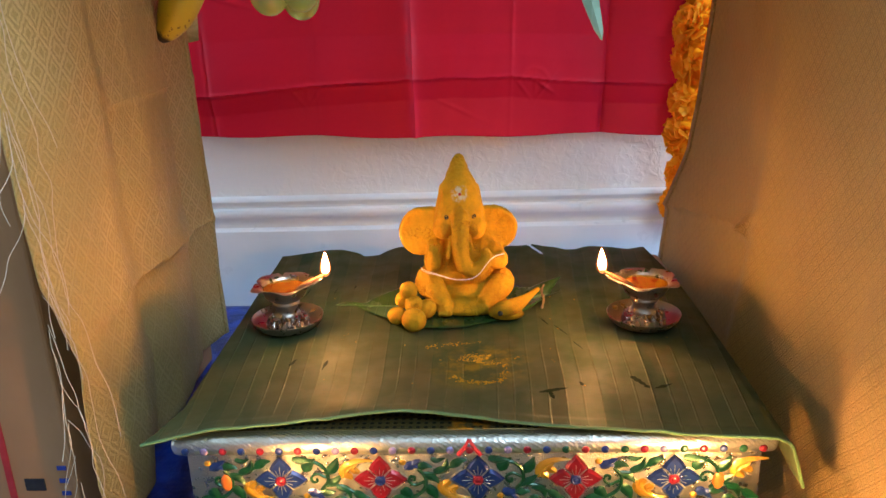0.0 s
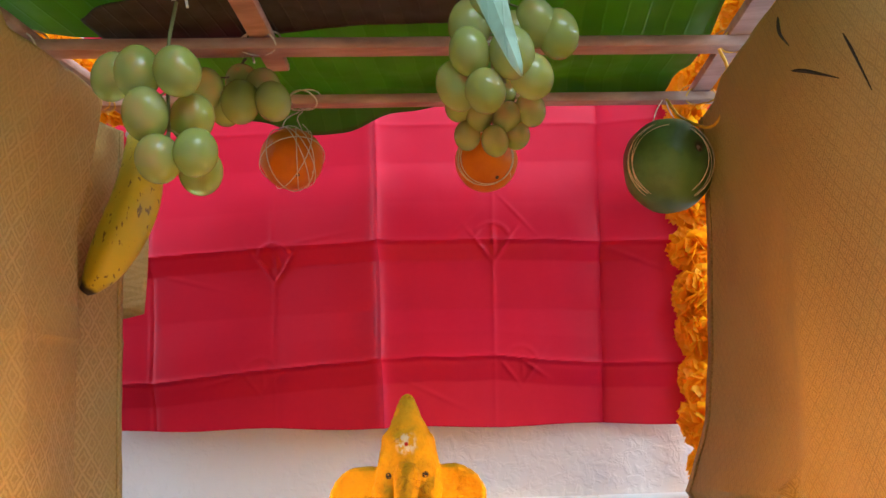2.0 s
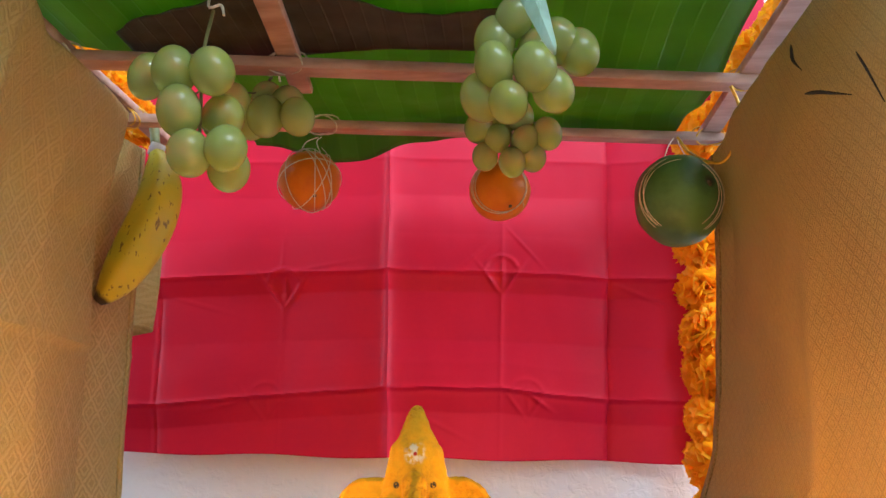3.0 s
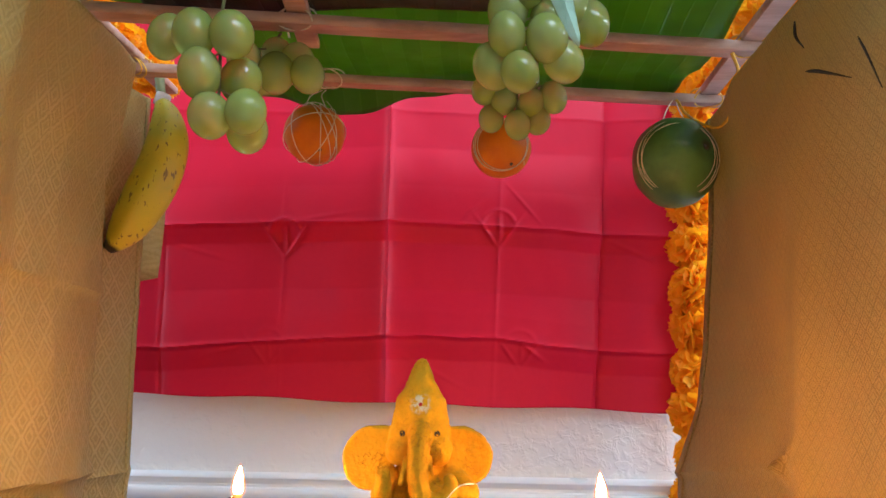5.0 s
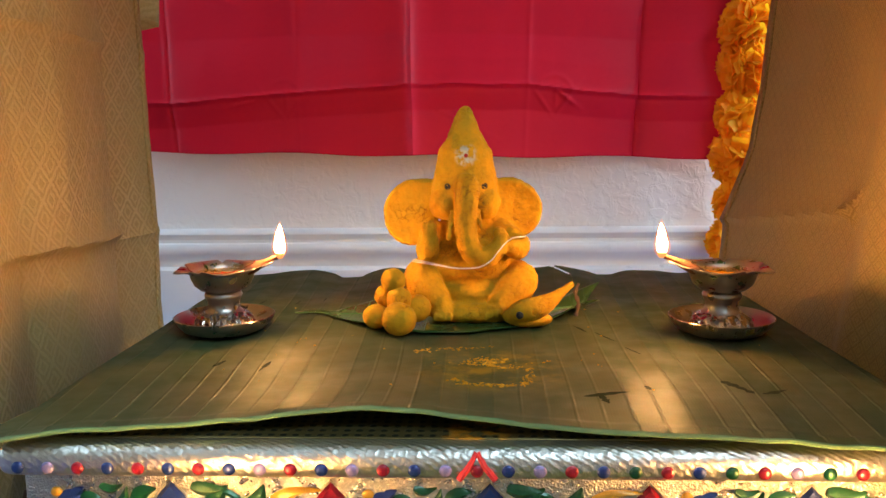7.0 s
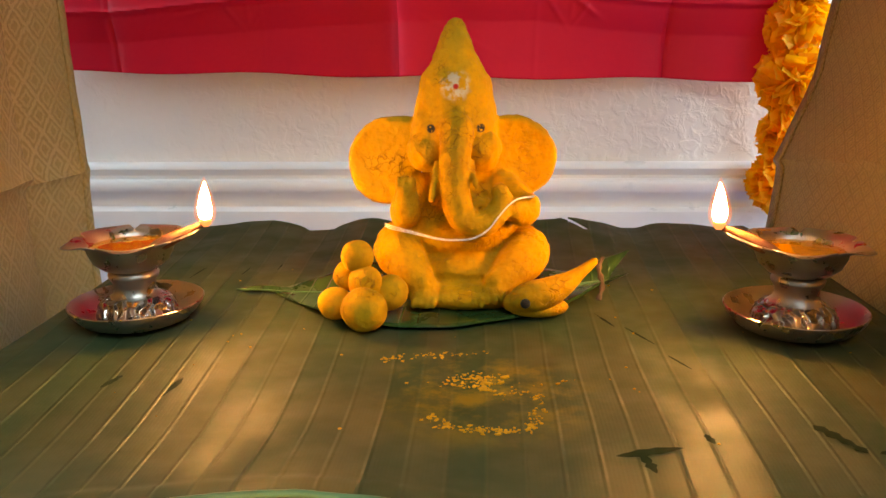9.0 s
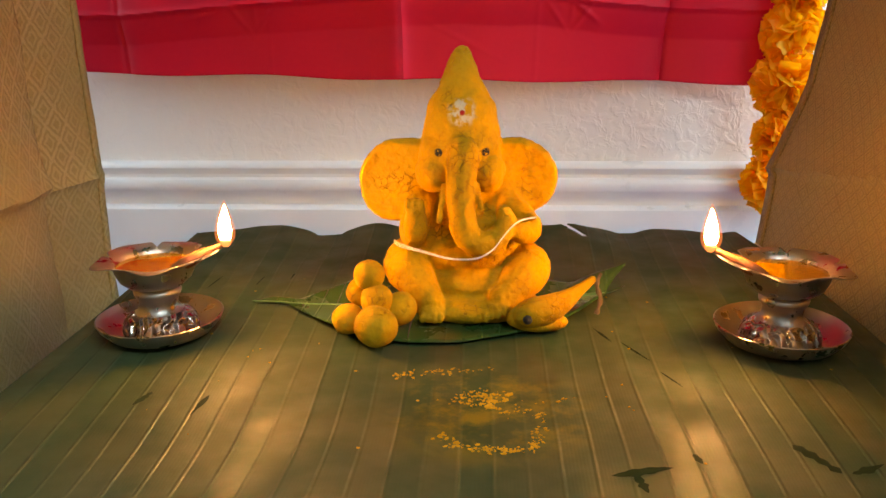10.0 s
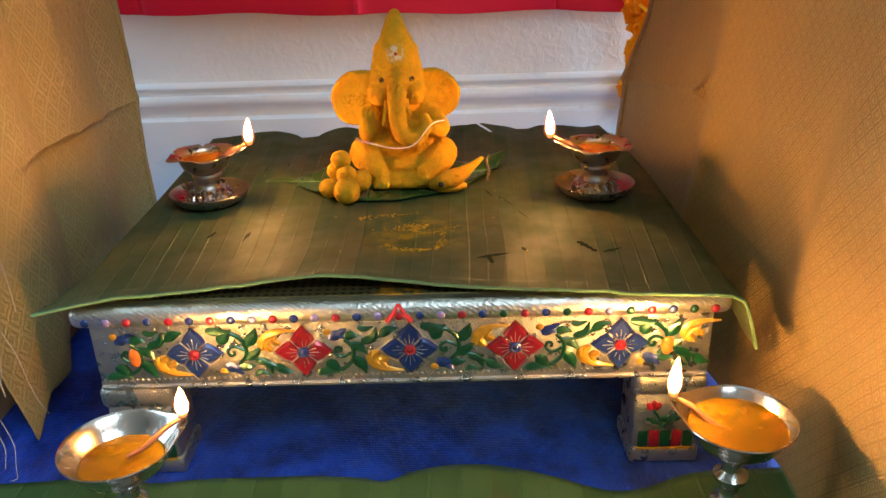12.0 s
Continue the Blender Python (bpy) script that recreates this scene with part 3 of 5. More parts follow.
# ---- gold drapes ----
def left_drape_at(u, v):
    y = 0.008 + 0.447 * u
    front = lerp_table(((0.0, 0.050), (0.07, 0.034), (0.18, 0.036), (0.24, 0.010), (0.36, 0.006), (0.68, 0.0)), 0.66 * v)
    rear = 0.366 + 0.010 * (0.5 - v) + 0.002 * math.sin(v * 17)
    y = front + (rear - front) * u
    low = lerp_table(((0.0, 0.02), (0.05, 0.002), (0.085, 0.026), (0.13, 0.020), (0.165, 0.045), (0.20, 0.030), (0.46, 0.030)), y)
    top = lerp_table(((0.0, 0.71), (0.10, 0.675), (0.145, 0.628), (0.19, 0.604), (0.30, 0.607), (0.46, 0.602)), y)
    z = low + (top - low) * v
    x = lerp_table(((0.0, -0.312), (0.14, -0.304), (0.20, -0.327), (0.37, -0.334)), y)
    x -= 0.020 * max(0.0, (z - 0.30)) * (y / 0.45)
    x += 0.006 * (1 - v) * math.sin(y * 28)
    # ironed folds
    for cy, s in ((0.145, -0.0026), (0.262, 0.0016)):
        x += s * math.exp(-abs(y - cy - 0.02 * (z - 0.3)) / 0.006)
    for cz, s in ((0.372 + 0.02 * (0.2 - y), 0.0048), (0.206 - 0.05 * (y - 0.2), 0.0100)):
        e = z - cz
        mid = min(1.0, max(0.25, (y - 0.10) / 0.10))
        x += mid * s * (math.exp(-e / 0.026) if e > 0 else math.exp(e / 0.0035))
    x += 0.007 * bell(z - 0.285, 0.05) * bell(y - 0.26, 0.07) + 0.006 * bell(z - 0.12, 0.04) * bell(y - 0.22, 0.08)
    x += 0.005 * noise.noise((y * 8, z * 6, 2)) + 0.0016 * noise.noise((y * 30, z * 24, 9))
    x += 0.024 * min(1.0, max(0.0, (z - 0.48) / 0.12)) * min(1.0, y / 0.2)
    if z > 0.61:
        x -= 0.35 * (z - 0.61)
    return x, y, z


bm = B()
sheet(bm, 130, 190, left_drape_at)
left_drape = thing("gold_drape", (-0.32, 0.2, FLOOR), "gold brocade drape with trellis weave and frayed front edge", "drape", "gold drapes")
part("drape_cloth", bm, GOLD_LEFT, left_drape, thick=0.0008)


def back_panel_at(u, v):
    z = 0.030 + 0.572 * v
    y = 0.335 + 0.120 * u
    x = -0.356 + 0.0225 * u ** 1.2 - 0.018 * max(0.0, z - 0.28) * (0.3 + 0.7 * u)
    for cz, s in ((0.190, 0.0034), (0.368, 0.0016)):
        x += s * math.exp(-abs(z - cz) / 0.0035)
    return x + 0.003 * noise.noise((y * 14, z * 8, 5)) + 0.001 * noise.noise((y * 40, z * 30, 3)), y, z


bm = B()
sheet(bm, 36, 150, back_panel_at)
part("rear_panel", bm, GOLD_LEFT, left_drape, thick=0.0008)
bm = B()
sheet(bm, 2, 120, lambda u, v: Vector(back_panel_at(0.94 + 0.06 * u, v)) + Vector((0.0012, 0.0002, 0)))
part("hem", bm, GOLD_LEFT, left_drape, thick=0.0012)
rng = random.Random(5)
for k in range(20):
    z0 = 0.44 - 0.0195 * k + rng.uniform(-0.01, 0.01)
    p = Vector((-0.309, 0.012, z0))
    line = [p]
    drift = Vector((rng.uniform(-0.25, 0.5), rng.uniform(-0.45, 0.1), -1)).normalized()
    for s in range(rng.randint(5, 9)):
        drift = (drift + Vector((rng.uniform(-0.35, 0.35), rng.uniform(-0.4, 0.25), rng.uniform(-0.5, 0.05)))).normalized()
        p = p + drift * 0.014
        p.z = max(p.z, 0.004)
        line.append(p)
    bm = B()
    tube(bm, smooth_path(line, 3), 0.00030, 5)
    part("fringe_thread", bm, STRING, left_drape, "pale loose frayed thread" if k == 0 else "")
for k in range(5):
    p = Vector((-0.303 + rng.uniform(-0.002, 0.004), rng.uniform(0.006, 0.016), 0.52 - 0.060 * k + rng.uniform(-0.01, 0.01)))
    sway = rng.uniform(0.02, 0.14)
    line = [p]
    for q in range(rng.randint(9, 14)):
        p = p + Vector((sway * 0.02 + rng.uniform(-0.0035, 0.0045), rng.uniform(-0.002, 0.005), -0.016 - rng.uniform(0.0, 0.006)))
        p.z = max(p.z, 0.004)
        line.append(p)
    bm = B()
    tube(bm, smooth_path(line, 3), 0.00027, 5)
    part("fringe_thread", bm, STRING, left_drape)
# loose flap of the same cloth behind the banana
bm = B()
sheet(bm, 10, 14, lambda u, v: (-0.405 + 0.052 * u + 0.004 * math.sin(v * 4), 0.535 + 0.012 * u, 0.395 + 0.012 * u + 0.20 * v))
part("cloth_flap", bm, GOLD_LEFT, left_drape, thick=0.0008)


def right_drape_at(u, v):
    y = -0.24 + 0.682 * u
    top = lerp_table(((-0.24, 0.640), (0.04, 0.606), (0.12, 0.581), (0.35, 0.585), (0.45, 0.568)), y)
    low = lerp_table(((-0.24, 0.004), (-0.05, 0.002), (0.10, 0.004), (0.45, 0.004)), y) + FLOOR + 0.004
    z = low + (top - low) * v
    back = lerp_table(((0.0, 0.238), (0.12, 0.239), (0.19, 0.245), (0.23, 0.255), (0.27, 0.268), (0.33, 0.2765), (0.45, 0.2815), (0.62, 0.2835)), z)
    mid = lerp_table(((0.0, 0.262), (0.12, 0.268), (0.22, 0.277), (0.30, 0.279), (0.50, 0.273), (0.62, 0.283)), z)
    near = lerp_table(((0.0, 0.282), (0.15, 0.288), (0.30, 0.283), (0.50, 0.268), (0.62, 0.282)), z)
    x = lerp_table(((-0.24, near), (0.06, near * 0.5 + mid * 0.5), (0.25, mid), (0.40, back + 0.004), (0.442, back)), y)
    x += 0.008 * math.sin(y * 21 + 1.0) * (1 - v) ** 1.5
    # soft vertical folds and one crease
    x += -0.010 * bell(y - 0.205 - 0.10 * (0.3 - z), 0.020) * lerp_table(((0, 1.0), (0.3, 0.6), (0.5, 0.0)), z)
    x += -0.014 * bell(y - 0.02 + 0.25 * (z - 0.1), 0.030) * lerp_table(((0, 1.0), (0.2, 0.8), (0.35, 0.0)), z)
    if y > 0.2:
        e = z - (0.203 + 0.14 * (0.42 - y))
        x -= 0.0060 * (math.exp(-e / 0.020) if e > 0 else math.exp(e / 0.0030)) * min(1, (y - 0.2) / 0.05)
    x -= 0.009 * bell(math.hypot(y - 0.245, z - 0.228), 0.010)
    x -= 0.005 * bell((y - 0.245) * 0.8 + (z - 0.228), 0.0035) * bell(y - 0.235, 0.020)
    x += 0.004 * noise.noise((y * 7, z * 5, 12)) + 0.0015 * noise.noise((y * 26, z * 20, 19))
    return x, y, z


bm = B()
sheet(bm, 170, 150, right_drape_at)
right_drape = thing("gold_drape", (0.28, 0.1, FLOOR), "gold brocade drape with small floral weave reaching the floor", "drape", "gold drapes")
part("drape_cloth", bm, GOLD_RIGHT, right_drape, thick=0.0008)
bm = B()
sheet(bm, 2, 120, lambda u, v: Vector(right_drape_at(0.986 + 0.0145 * u, v)) + Vector((-0.0012, 0.0002, 0)))
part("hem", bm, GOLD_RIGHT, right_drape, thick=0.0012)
for line, thick in ((((0.2615, 0.136, 0.506), (0.2612, 0.118, 0.499), (0.2612, 0.099, 0.490), (0.2618, 0.073, 0.477)), 0.0017),
                    (((0.2615, 0.149, 0.549), (0.2612, 0.148, 0.537), (0.2615, 0.136, 0.523)), 0.0013),
                    (((0.2625, 0.063, 0.499), (0.2622, 0.053, 0.483), (0.2625, 0.040, 0.458)), 0.0008)):
    bm = B()
    path = smooth_path(line)
    tube(bm, path, [0.0003 + 0.65 * thick * math.sin(math.pi * (i / (len(path) - 1)) ** 0.7) for i in range(len(path))], 6)
    lone("dry_twig", bm, TWIG, "thin dark dry twig caught on the gold drape", "twig", "twigs on the drape")

# ---- cardboard box behind the left drape ----
box = thing("cardboard_box", (-0.5, 0.26, FLOOR), "brown cardboard box with faded print standing behind the drape", "box")
bm = B()
block(bm, (-0.66, 0.075, FLOOR + 0.003), (-0.352, 0.44, 0.47), 0.003)
part("carton", bm, BOX, box, smooth=False)
bm = B()
block(bm, (-0.66, 0.066, 0.4702), (-0.352, 0.44, 0.4732), 0.001)
part("flap", bm, BOX, box, smooth=False)
for lo, hi, ink, nm in (((-0.414, 0.0738, 0.0), (-0.408, 0.0749, 0.12), RED_INK, "red_stripe"),
                        ((-0.366, 0.0738, 0.045), (-0.358, 0.0749, 0.049), BLUE_INK, "print_bar"),
                        ((-0.366, 0.0738, 0.058), (-0.358, 0.0749, 0.062), BLUE_INK, "print_bar"),
                        ((-0.366, 0.0738, 0.071), (-0.358, 0.0749, 0.075), BLUE_INK, "print_bar"),
                        ((-0.398, 0.0738, 0.050), (-0.380, 0.0749, 0.062), BLACK_INK, "print_mark")):
    bm = B()
    block(bm, lo, hi)
    part(nm, bm, ink, box, smooth=False)


# ---- low table ----
table = thing("low_table", (0.0, 0.2, FLOOR), "low wooden table clad in embossed silver foil with enamel flowers", "table")
bm = B()
block(bm, (-0.2285, 0.0, 0.1305), (0.2285, 0.412, 0.1465), 0.0068, 4)
part("tabletop", bm, RIBBED, table)
bm = B()
block(bm, (-0.214, 0.012, 0.1466), (0.214, 0.400, 0.1474), 0.0003, 1)
part("top_cover", bm, COVER, table, "dotted dull gold foil cover")
for lo, hi in (((-0.219, 0.009, 0.076), (0.219, 0.021, 0.1303)), ((-0.219, 0.391, 0.076), (0.219, 0.403, 0.1303)),
               ((-0.219, 0.0212, 0.076), (-0.207, 0.3908, 0.1303)), ((0.207, 0.0212, 0.076), (0.219, 0.3908, 0.1303))):
    bm = B()
    block(bm, lo, hi, 0.0012, 2)
    part("apron", bm, FOIL, table)
bm = B()
tube(bm, [(-0.218, 0.0085, 0.0795), (0.218, 0.0085, 0.0795)], 0.0016, 8)
part("apron_bead", bm, FOIL, table)
bm = B()
for i in range(110):
    ball(bm, (-0.216 + 0.432 * i / 109, 0.0088, 0.0845), (0.0013, 0.0009, 0.0013), None, 6, 4)
part("beading", bm, FOIL, table)["kind"] = "stuff"


def leg(cx, cy, front):
    lo_x, hi_x = cx - 0.0265, cx + 0.0265
    bm = B()
    block(bm, (lo_x - 0.001, cy - 0.024, 0.057), (hi_x + 0.001, cy + 0.024, 0.0758), 0.006, 4)
    block(bm, (lo_x + 0.002, cy - 0.021, 0.010), (hi_x - 0.002, cy + 0.021, 0.058), 0.003, 2)
    block(bm, (lo_x, cy - 0.023, FLOOR + 0.003), (hi_x, cy + 0.023, 0.011), 0.003, 2)
    ob = part("leg", bm, FOIL, table)
    if not front:
        return
    fy = cy - 0.0215
    for i in range(5):
        bm = B()
        block(bm, (lo_x + 0.006 + 0.0085 * i, fy - 0.0012, 0.012), (lo_x + 0.0135 + 0.0085 * i, fy + 0.0005, 0.026), 0.0008)
        part("enamel_stripe", bm, E_RED if i % 2 else E_GREEN, ob)
    bm = B()
    block(bm, (lo_x + 0.005, fy - 0.0010, 0.0085), (hi_x - 0.005, fy + 0.0005, 0.0112), 0.0006)
    part("enamel_band", bm, E_YELLOW, ob)
    for sx in (-0.010, 0.008):
        bm = B()
        tube(bm, smooth_path([(cx - 0.004, fy, 0.029), (cx + sx * 0.5, fy, 0.036), (cx + sx, fy, 0.044)]), 0.0010, 6)
        for a in (-1, 1):
            ball(bm, (cx + sx * 0.6 + a * 0.005, fy, 0.036 + a * 0.001), (0.0048, 0.0009, 0.0017), Matrix.Rotation(-a * 0.6, 3, "Y"), 10, 6)
        part("enamel_stem", bm, E_GREEN, ob)
        bm = B()
        for a in range(3):
            ball(bm, (cx + sx + 0.003 * (a - 1), fy, 0.0475 + (0.0015 if a == 1 else 0)), (0.0024, 0.0012, 0.0040), Matrix.Rotation(0.4 * (a - 1), 3, "Y"), 10, 6)
        part("enamel_bloom", bm, E_RED, ob)


for cx in (-0.1975, 0.1945):
    leg(cx, 0.035, True)
    leg(cx, 0.378, False)


# enamel flowers on the front apron
def petal_flower(cx, cz, petals, heart):
    y0 = 0.0088
    bm = B()
    for q in range(4):
        turn = Matrix.Rotation(q * math.pi / 2, 3, "Y")
        w, ln = 0.0092, 0.0212
        pts = [(-0.0022, 0.003), (-w, 0.0092), (-w * 0.72, 0.0140), (-w * 0.28, 0.0184), (0, ln), (w * 0.28, 0.0184), (w * 0.72, 0.0140), (w, 0.0092), (0.0022, 0.003)]
        rim = [bm.verts.new(turn @ Vector((a, 0.0006, b)) + Vector((cx, y0, cz))) for a, b in pts]
        mid = [bm.verts.new(turn @ Vector((a * 0.7, -0.0022, 0.0035 + (b - 0.003) * 0.86)) + Vector((cx, y0, cz))) for a, b in pts]
        for i in range(len(pts) - 1):
            bm.faces.new((rim[i], rim[i + 1], mid[i + 1], mid[i]))
        bm.faces.new(mid)
    flower = part("enamel_flower", bm, petals, table, smooth=False)
    bm = B()
    for q in range(4):
        turn = Matrix.Rotation(q * math.pi / 2, 3, "Y")
        tube(bm, [turn @ Vector((a * 1.06, -0.0004, 0.003 + (b - 0.003) * 1.05)) + Vector((cx, y0, cz)) for a, b in pts], 0.00055, 6)
    part("petal_outline", bm, FOIL, flower, "raised silver outline")
    bm = B()
    for q in range(4):
        for s in (-0.35, 0.0, 0.35):
            d = Vector((math.sin(q * math.pi / 2 + s), 0, math.cos(q * math.pi / 2 + s)))
            tube(bm, [Vector((cx, y0 - 0.0021, cz)) + d * 0.0045, Vector((cx, y0 - 0.0023, cz)) + d * (0.0125 if s == 0 else 0.010)], 0.00028, 5)
    part("petal_rib", bm, FOIL, flower)
    bm = B()
    lathe(bm, ((0.0042, 0.0), (0.0042, 0.0022), (0.0030, 0.0030), (0.0022, 0.0024), (0.0012, 0.0032)), (cx, y0 - 0.0006, cz), 18, Matrix.Rotation(math.pi / 2, 3, "X"))
    part("flower_heart", bm, heart, flower)


for i, cx in enumerate((-0.147, -0.0695, 0.006, 0.0805, 0.1545)):
    petal_flower(cx, 0.1055, E_RED if i % 2 else E_BLUE, E_BLUE if i % 2 else E_RED)


def blade_relief(bm, stops, width):
    """A pointed, flattened raised leaf along a bent line on the front apron."""
    line = smooth_path(stops, 5)
    n = len(line)
    loops = []
    for i, p in enumerate(line):
        d = (line[min(i + 1, n - 1)] - line[max(i - 1, 0)]).normalized()
        side = Vector((d.z, 0, -d.x))
        w = width * (0.10 + math.sin(math.pi * min(1.0, 0.08 + 0.92 * i / (n - 1)) ** 0.75))
        loops.append([p + side * w * 0.5, p + Vector((0, -0.0016, 0)) + side * w * 0.16, p + Vector((0, -0.0012, 0)) - side * w * 0.18, p - side * w * 0.5, p + Vector((0, 0.0008, 0))])
    rings(bm, loops)


def scroll(cx, flip):
    """A bud, a vine with a curl, leaves and a yellow plume between two flowers; flip -1 turns it upside down."""
    y0 = 0.0086
    P = lambda a, b: (cx + a, y0, 0.1055 + flip * b)  # noqa: E731
    bm = B()
    tube(bm, smooth_path([P(-0.0079, 0.009), P(-0.0026, 0.002), P(-0.0033, -0.008), P(-0.0092, -0.0145), P(-0.014, -0.0162)]), 0.0016, 6)
    tube(bm, smooth_path([P(-0.0035, -0.002), P(-0.0105, -0.0052), P(-0.0152, -0.002), P(-0.0142, 0.002), P(-0.0110, 0.0018), P(-0.0112, -0.0012)]), 0.0012, 6)
    tube(bm, smooth_path([P(-0.0050, 0.0055), P(0.0070, 0.0055), P(0.0150, 0.0100), P(0.0220, 0.0140)]), 0.0012, 6)
    part("enamel_vine", bm, E_GREEN, table)
    leaves = (((-0.0035, 0.005), (0.003, 0.0015), (0.0092, -0.0045), 0.0052), ((-0.0018, -0.006), (0.0030, -0.012), (0.0062, -0.0195), 0.0062),
              ((-0.0204, -0.008), (-0.0170, -0.013), (-0.0112, -0.0190), 0.0064), ((-0.0290, -0.0185), (-0.0210, -0.0170), (-0.0125, -0.0178), 0.0050),
              ((-0.0085, 0.0105), (-0.0030, 0.0120), (0.0030, 0.0108), 0.0050), ((0.0040, 0.0065), (0.0120, 0.0095), (0.0150, 0.0180), 0.0048),
              ((0.0175, 0.0110), (0.0230, 0.0155), (0.0295, 0.0170), 0.0052), ((0.0020, 0.0185), (0.0070, 0.0165), (0.0130, 0.0188), 0.0034))
    for *stops, wide in leaves:
        bm = B()
        blade_relief(bm, [P(*q) for q in stops], wide * 1.3)
        part("enamel_leaf", bm, E_GREEN, table)
    bm = B()
    for *q, wide in (((0.0090, -0.002), (0.0112, -0.0100), (0.0200, -0.0158), (0.0340, -0.0172), 0.0056), ((0.0165, -0.0010), (0.0120, -0.0060), (0.0165, -0.0120), 0.0048),
                     ((0.0225, -0.0060), (0.0175, -0.0095), (0.0215, -0.0150), 0.0046)):
        blade_relief(bm, [P(*c) for c in q], wide * 1.25)
    part("enamel_plume", bm, E_YELLOW, table)["kind"] = "stuff"
    bm = B()
    blade_relief(bm, [P(-0.0185, 0.0100), P(-0.0120, 0.0125), P(-0.0065, 0.0100)], 0.0075)
    blade_relief(bm, [P(-0.0130, 0.0130), P(-0.0090, 0.0155), P(-0.0060, 0.0175)], 0.0045)
    part("enamel_bud", bm, E_BLUE, table)
    bm = B()
    ball(bm, P(-0.0198, 0.0150), (0.0030, 0.0014, 0.0026), None, 12, 6)
    part("enamel_dot", bm, E_YELLOW, table)


for cx, flip in ((-0.1835, 1), (-0.108, -1), (-0.032, 1), (0.043, -1), (0.1175, 1), (0.1900, -1)):
    scroll(cx, flip)
for cx in (-0.190, 0.188):
    bm = B()
    ball(bm, (cx, 0.0080, 0.1035), (0.0048, 0.0017, 0.0078), None, 12, 6)
    part("enamel_bloom", bm, E_ORANGE, table)

# painted studs along the table's edge
studs = (E_BLUE, E_VIOLET, E_RED, E_BLUE, E_RED, E_BLUE, E_RED, E_BLUE, E_VIOLET, E_RED, E_BLUE, E_VIOLET, E_RED, E_BLUE, E_VIOLET, E_RED, E_BLUE, E_VIOLET,
         E_RED, E_BLUE, E_GREEN, E_RED, E_BLUE, E_GREEN, E_RED, E_VIOLET, E_GREEN, E_RED, E_BLUE, E_GREEN, E_RED)
for i, ink in enumerate(studs):
    bm = B()
    ball(bm, (-0.216 + 0.432 * i / (len(studs) - 1), -0.0002, 0.1365), (0.0031, 0.0014, 0.0031), None, 12, 6)
    part("stud", bm, ink, table)
bm = B()
for s in (-1, 1):
    tube(bm, [(s * 0.0085, -0.0004, 0.1325), (s * 0.004, 0.0000, 0.138), (0.0, 0.0022, 0.1445)], [0.0016, 0.0017, 0.0015], 6)
part("painted_chevron", bm, KUMKUM, table, "red painted chevron mark")


# ---- banana leaf laid over the table ----
def table_leaf_z(x, y):
    """Height of the leaf's face over the table."""
    z = 0.1505
    # front edge lifts off the table near its middle
    z += 0.0075 * bell(x + 0.058, 0.068) * bell(y - 0.01, 0.055)
    z += 0.0020 * bell(x - 0.10, 0.05) * bell(y - 0.05, 0.05)
    # back edge rises and falls in lobes
    back = max(0.0, (y - 0.33) / 0.09)
    z += back * (0.0035 * bell(x + 0.160, 0.030) + 0.0055 * bell(x + 0.086, 0.022) + 0.009 * bell(x - 0.078, 0.032) + 0.003 * bell(x - 0.15, 0.04)
                 - 0.0085 * bell(x + 0.124, 0.010) - 0.005 * bell(x - 0.122, 0.02))
    z += 0.00025 * math.sin(x / 0.0165 * math.tau * 0.5)
    z += 0.0016 * noise.noise((x * 14, y * 7, 5))
    if x > 0.222:
        z -= 0.5 * (x - 0.222)
    return max(z, 0.1484 if abs(x) < 0.226 else 0.0)


def table_leaf_at(u, v):
    left = lerp_table(((0.0, -0.243), (0.12, -0.229), (0.6, -0.233), (1.0, -0.236)), v)
    right = lerp_table(((0.0, 0.268), (0.06, 0.266), (0.14, 0.248), (0.3, 0.236), (0.7, 0.228), (1.0, 0.212)), v)
    x = left + (right - left) * u
    front = lerp_table(((-0.25, -0.016), (-0.20, 0.005), (-0.12, 0.016), (-0.05, 0.020), (0.0, 0.017), (0.05, 0.009), (0.10, 0.003), (0.25, -0.014)), x)
    front += 0.0012 * noise.noise((x * 60, 0, 2))
    back = 0.420 + 0.006 * math.sin(x * 60) + 0.003 * noise.noise((x * 50, 3, 1))
    if v > 0.945 and abs(x - 0.070 - 0.25 * (1 - v)) < 0.0011:
        return None  # a slit torn in from the back edge
    y = front + (back - front) * v
    over = max(0.0, x - 0.231)
    x -= 0.72 * over
    z = table_leaf_z(min(x, 0.231), y) - 0.93 * over
    if v < 0.03:
        z += 0.001
    return x, y, z


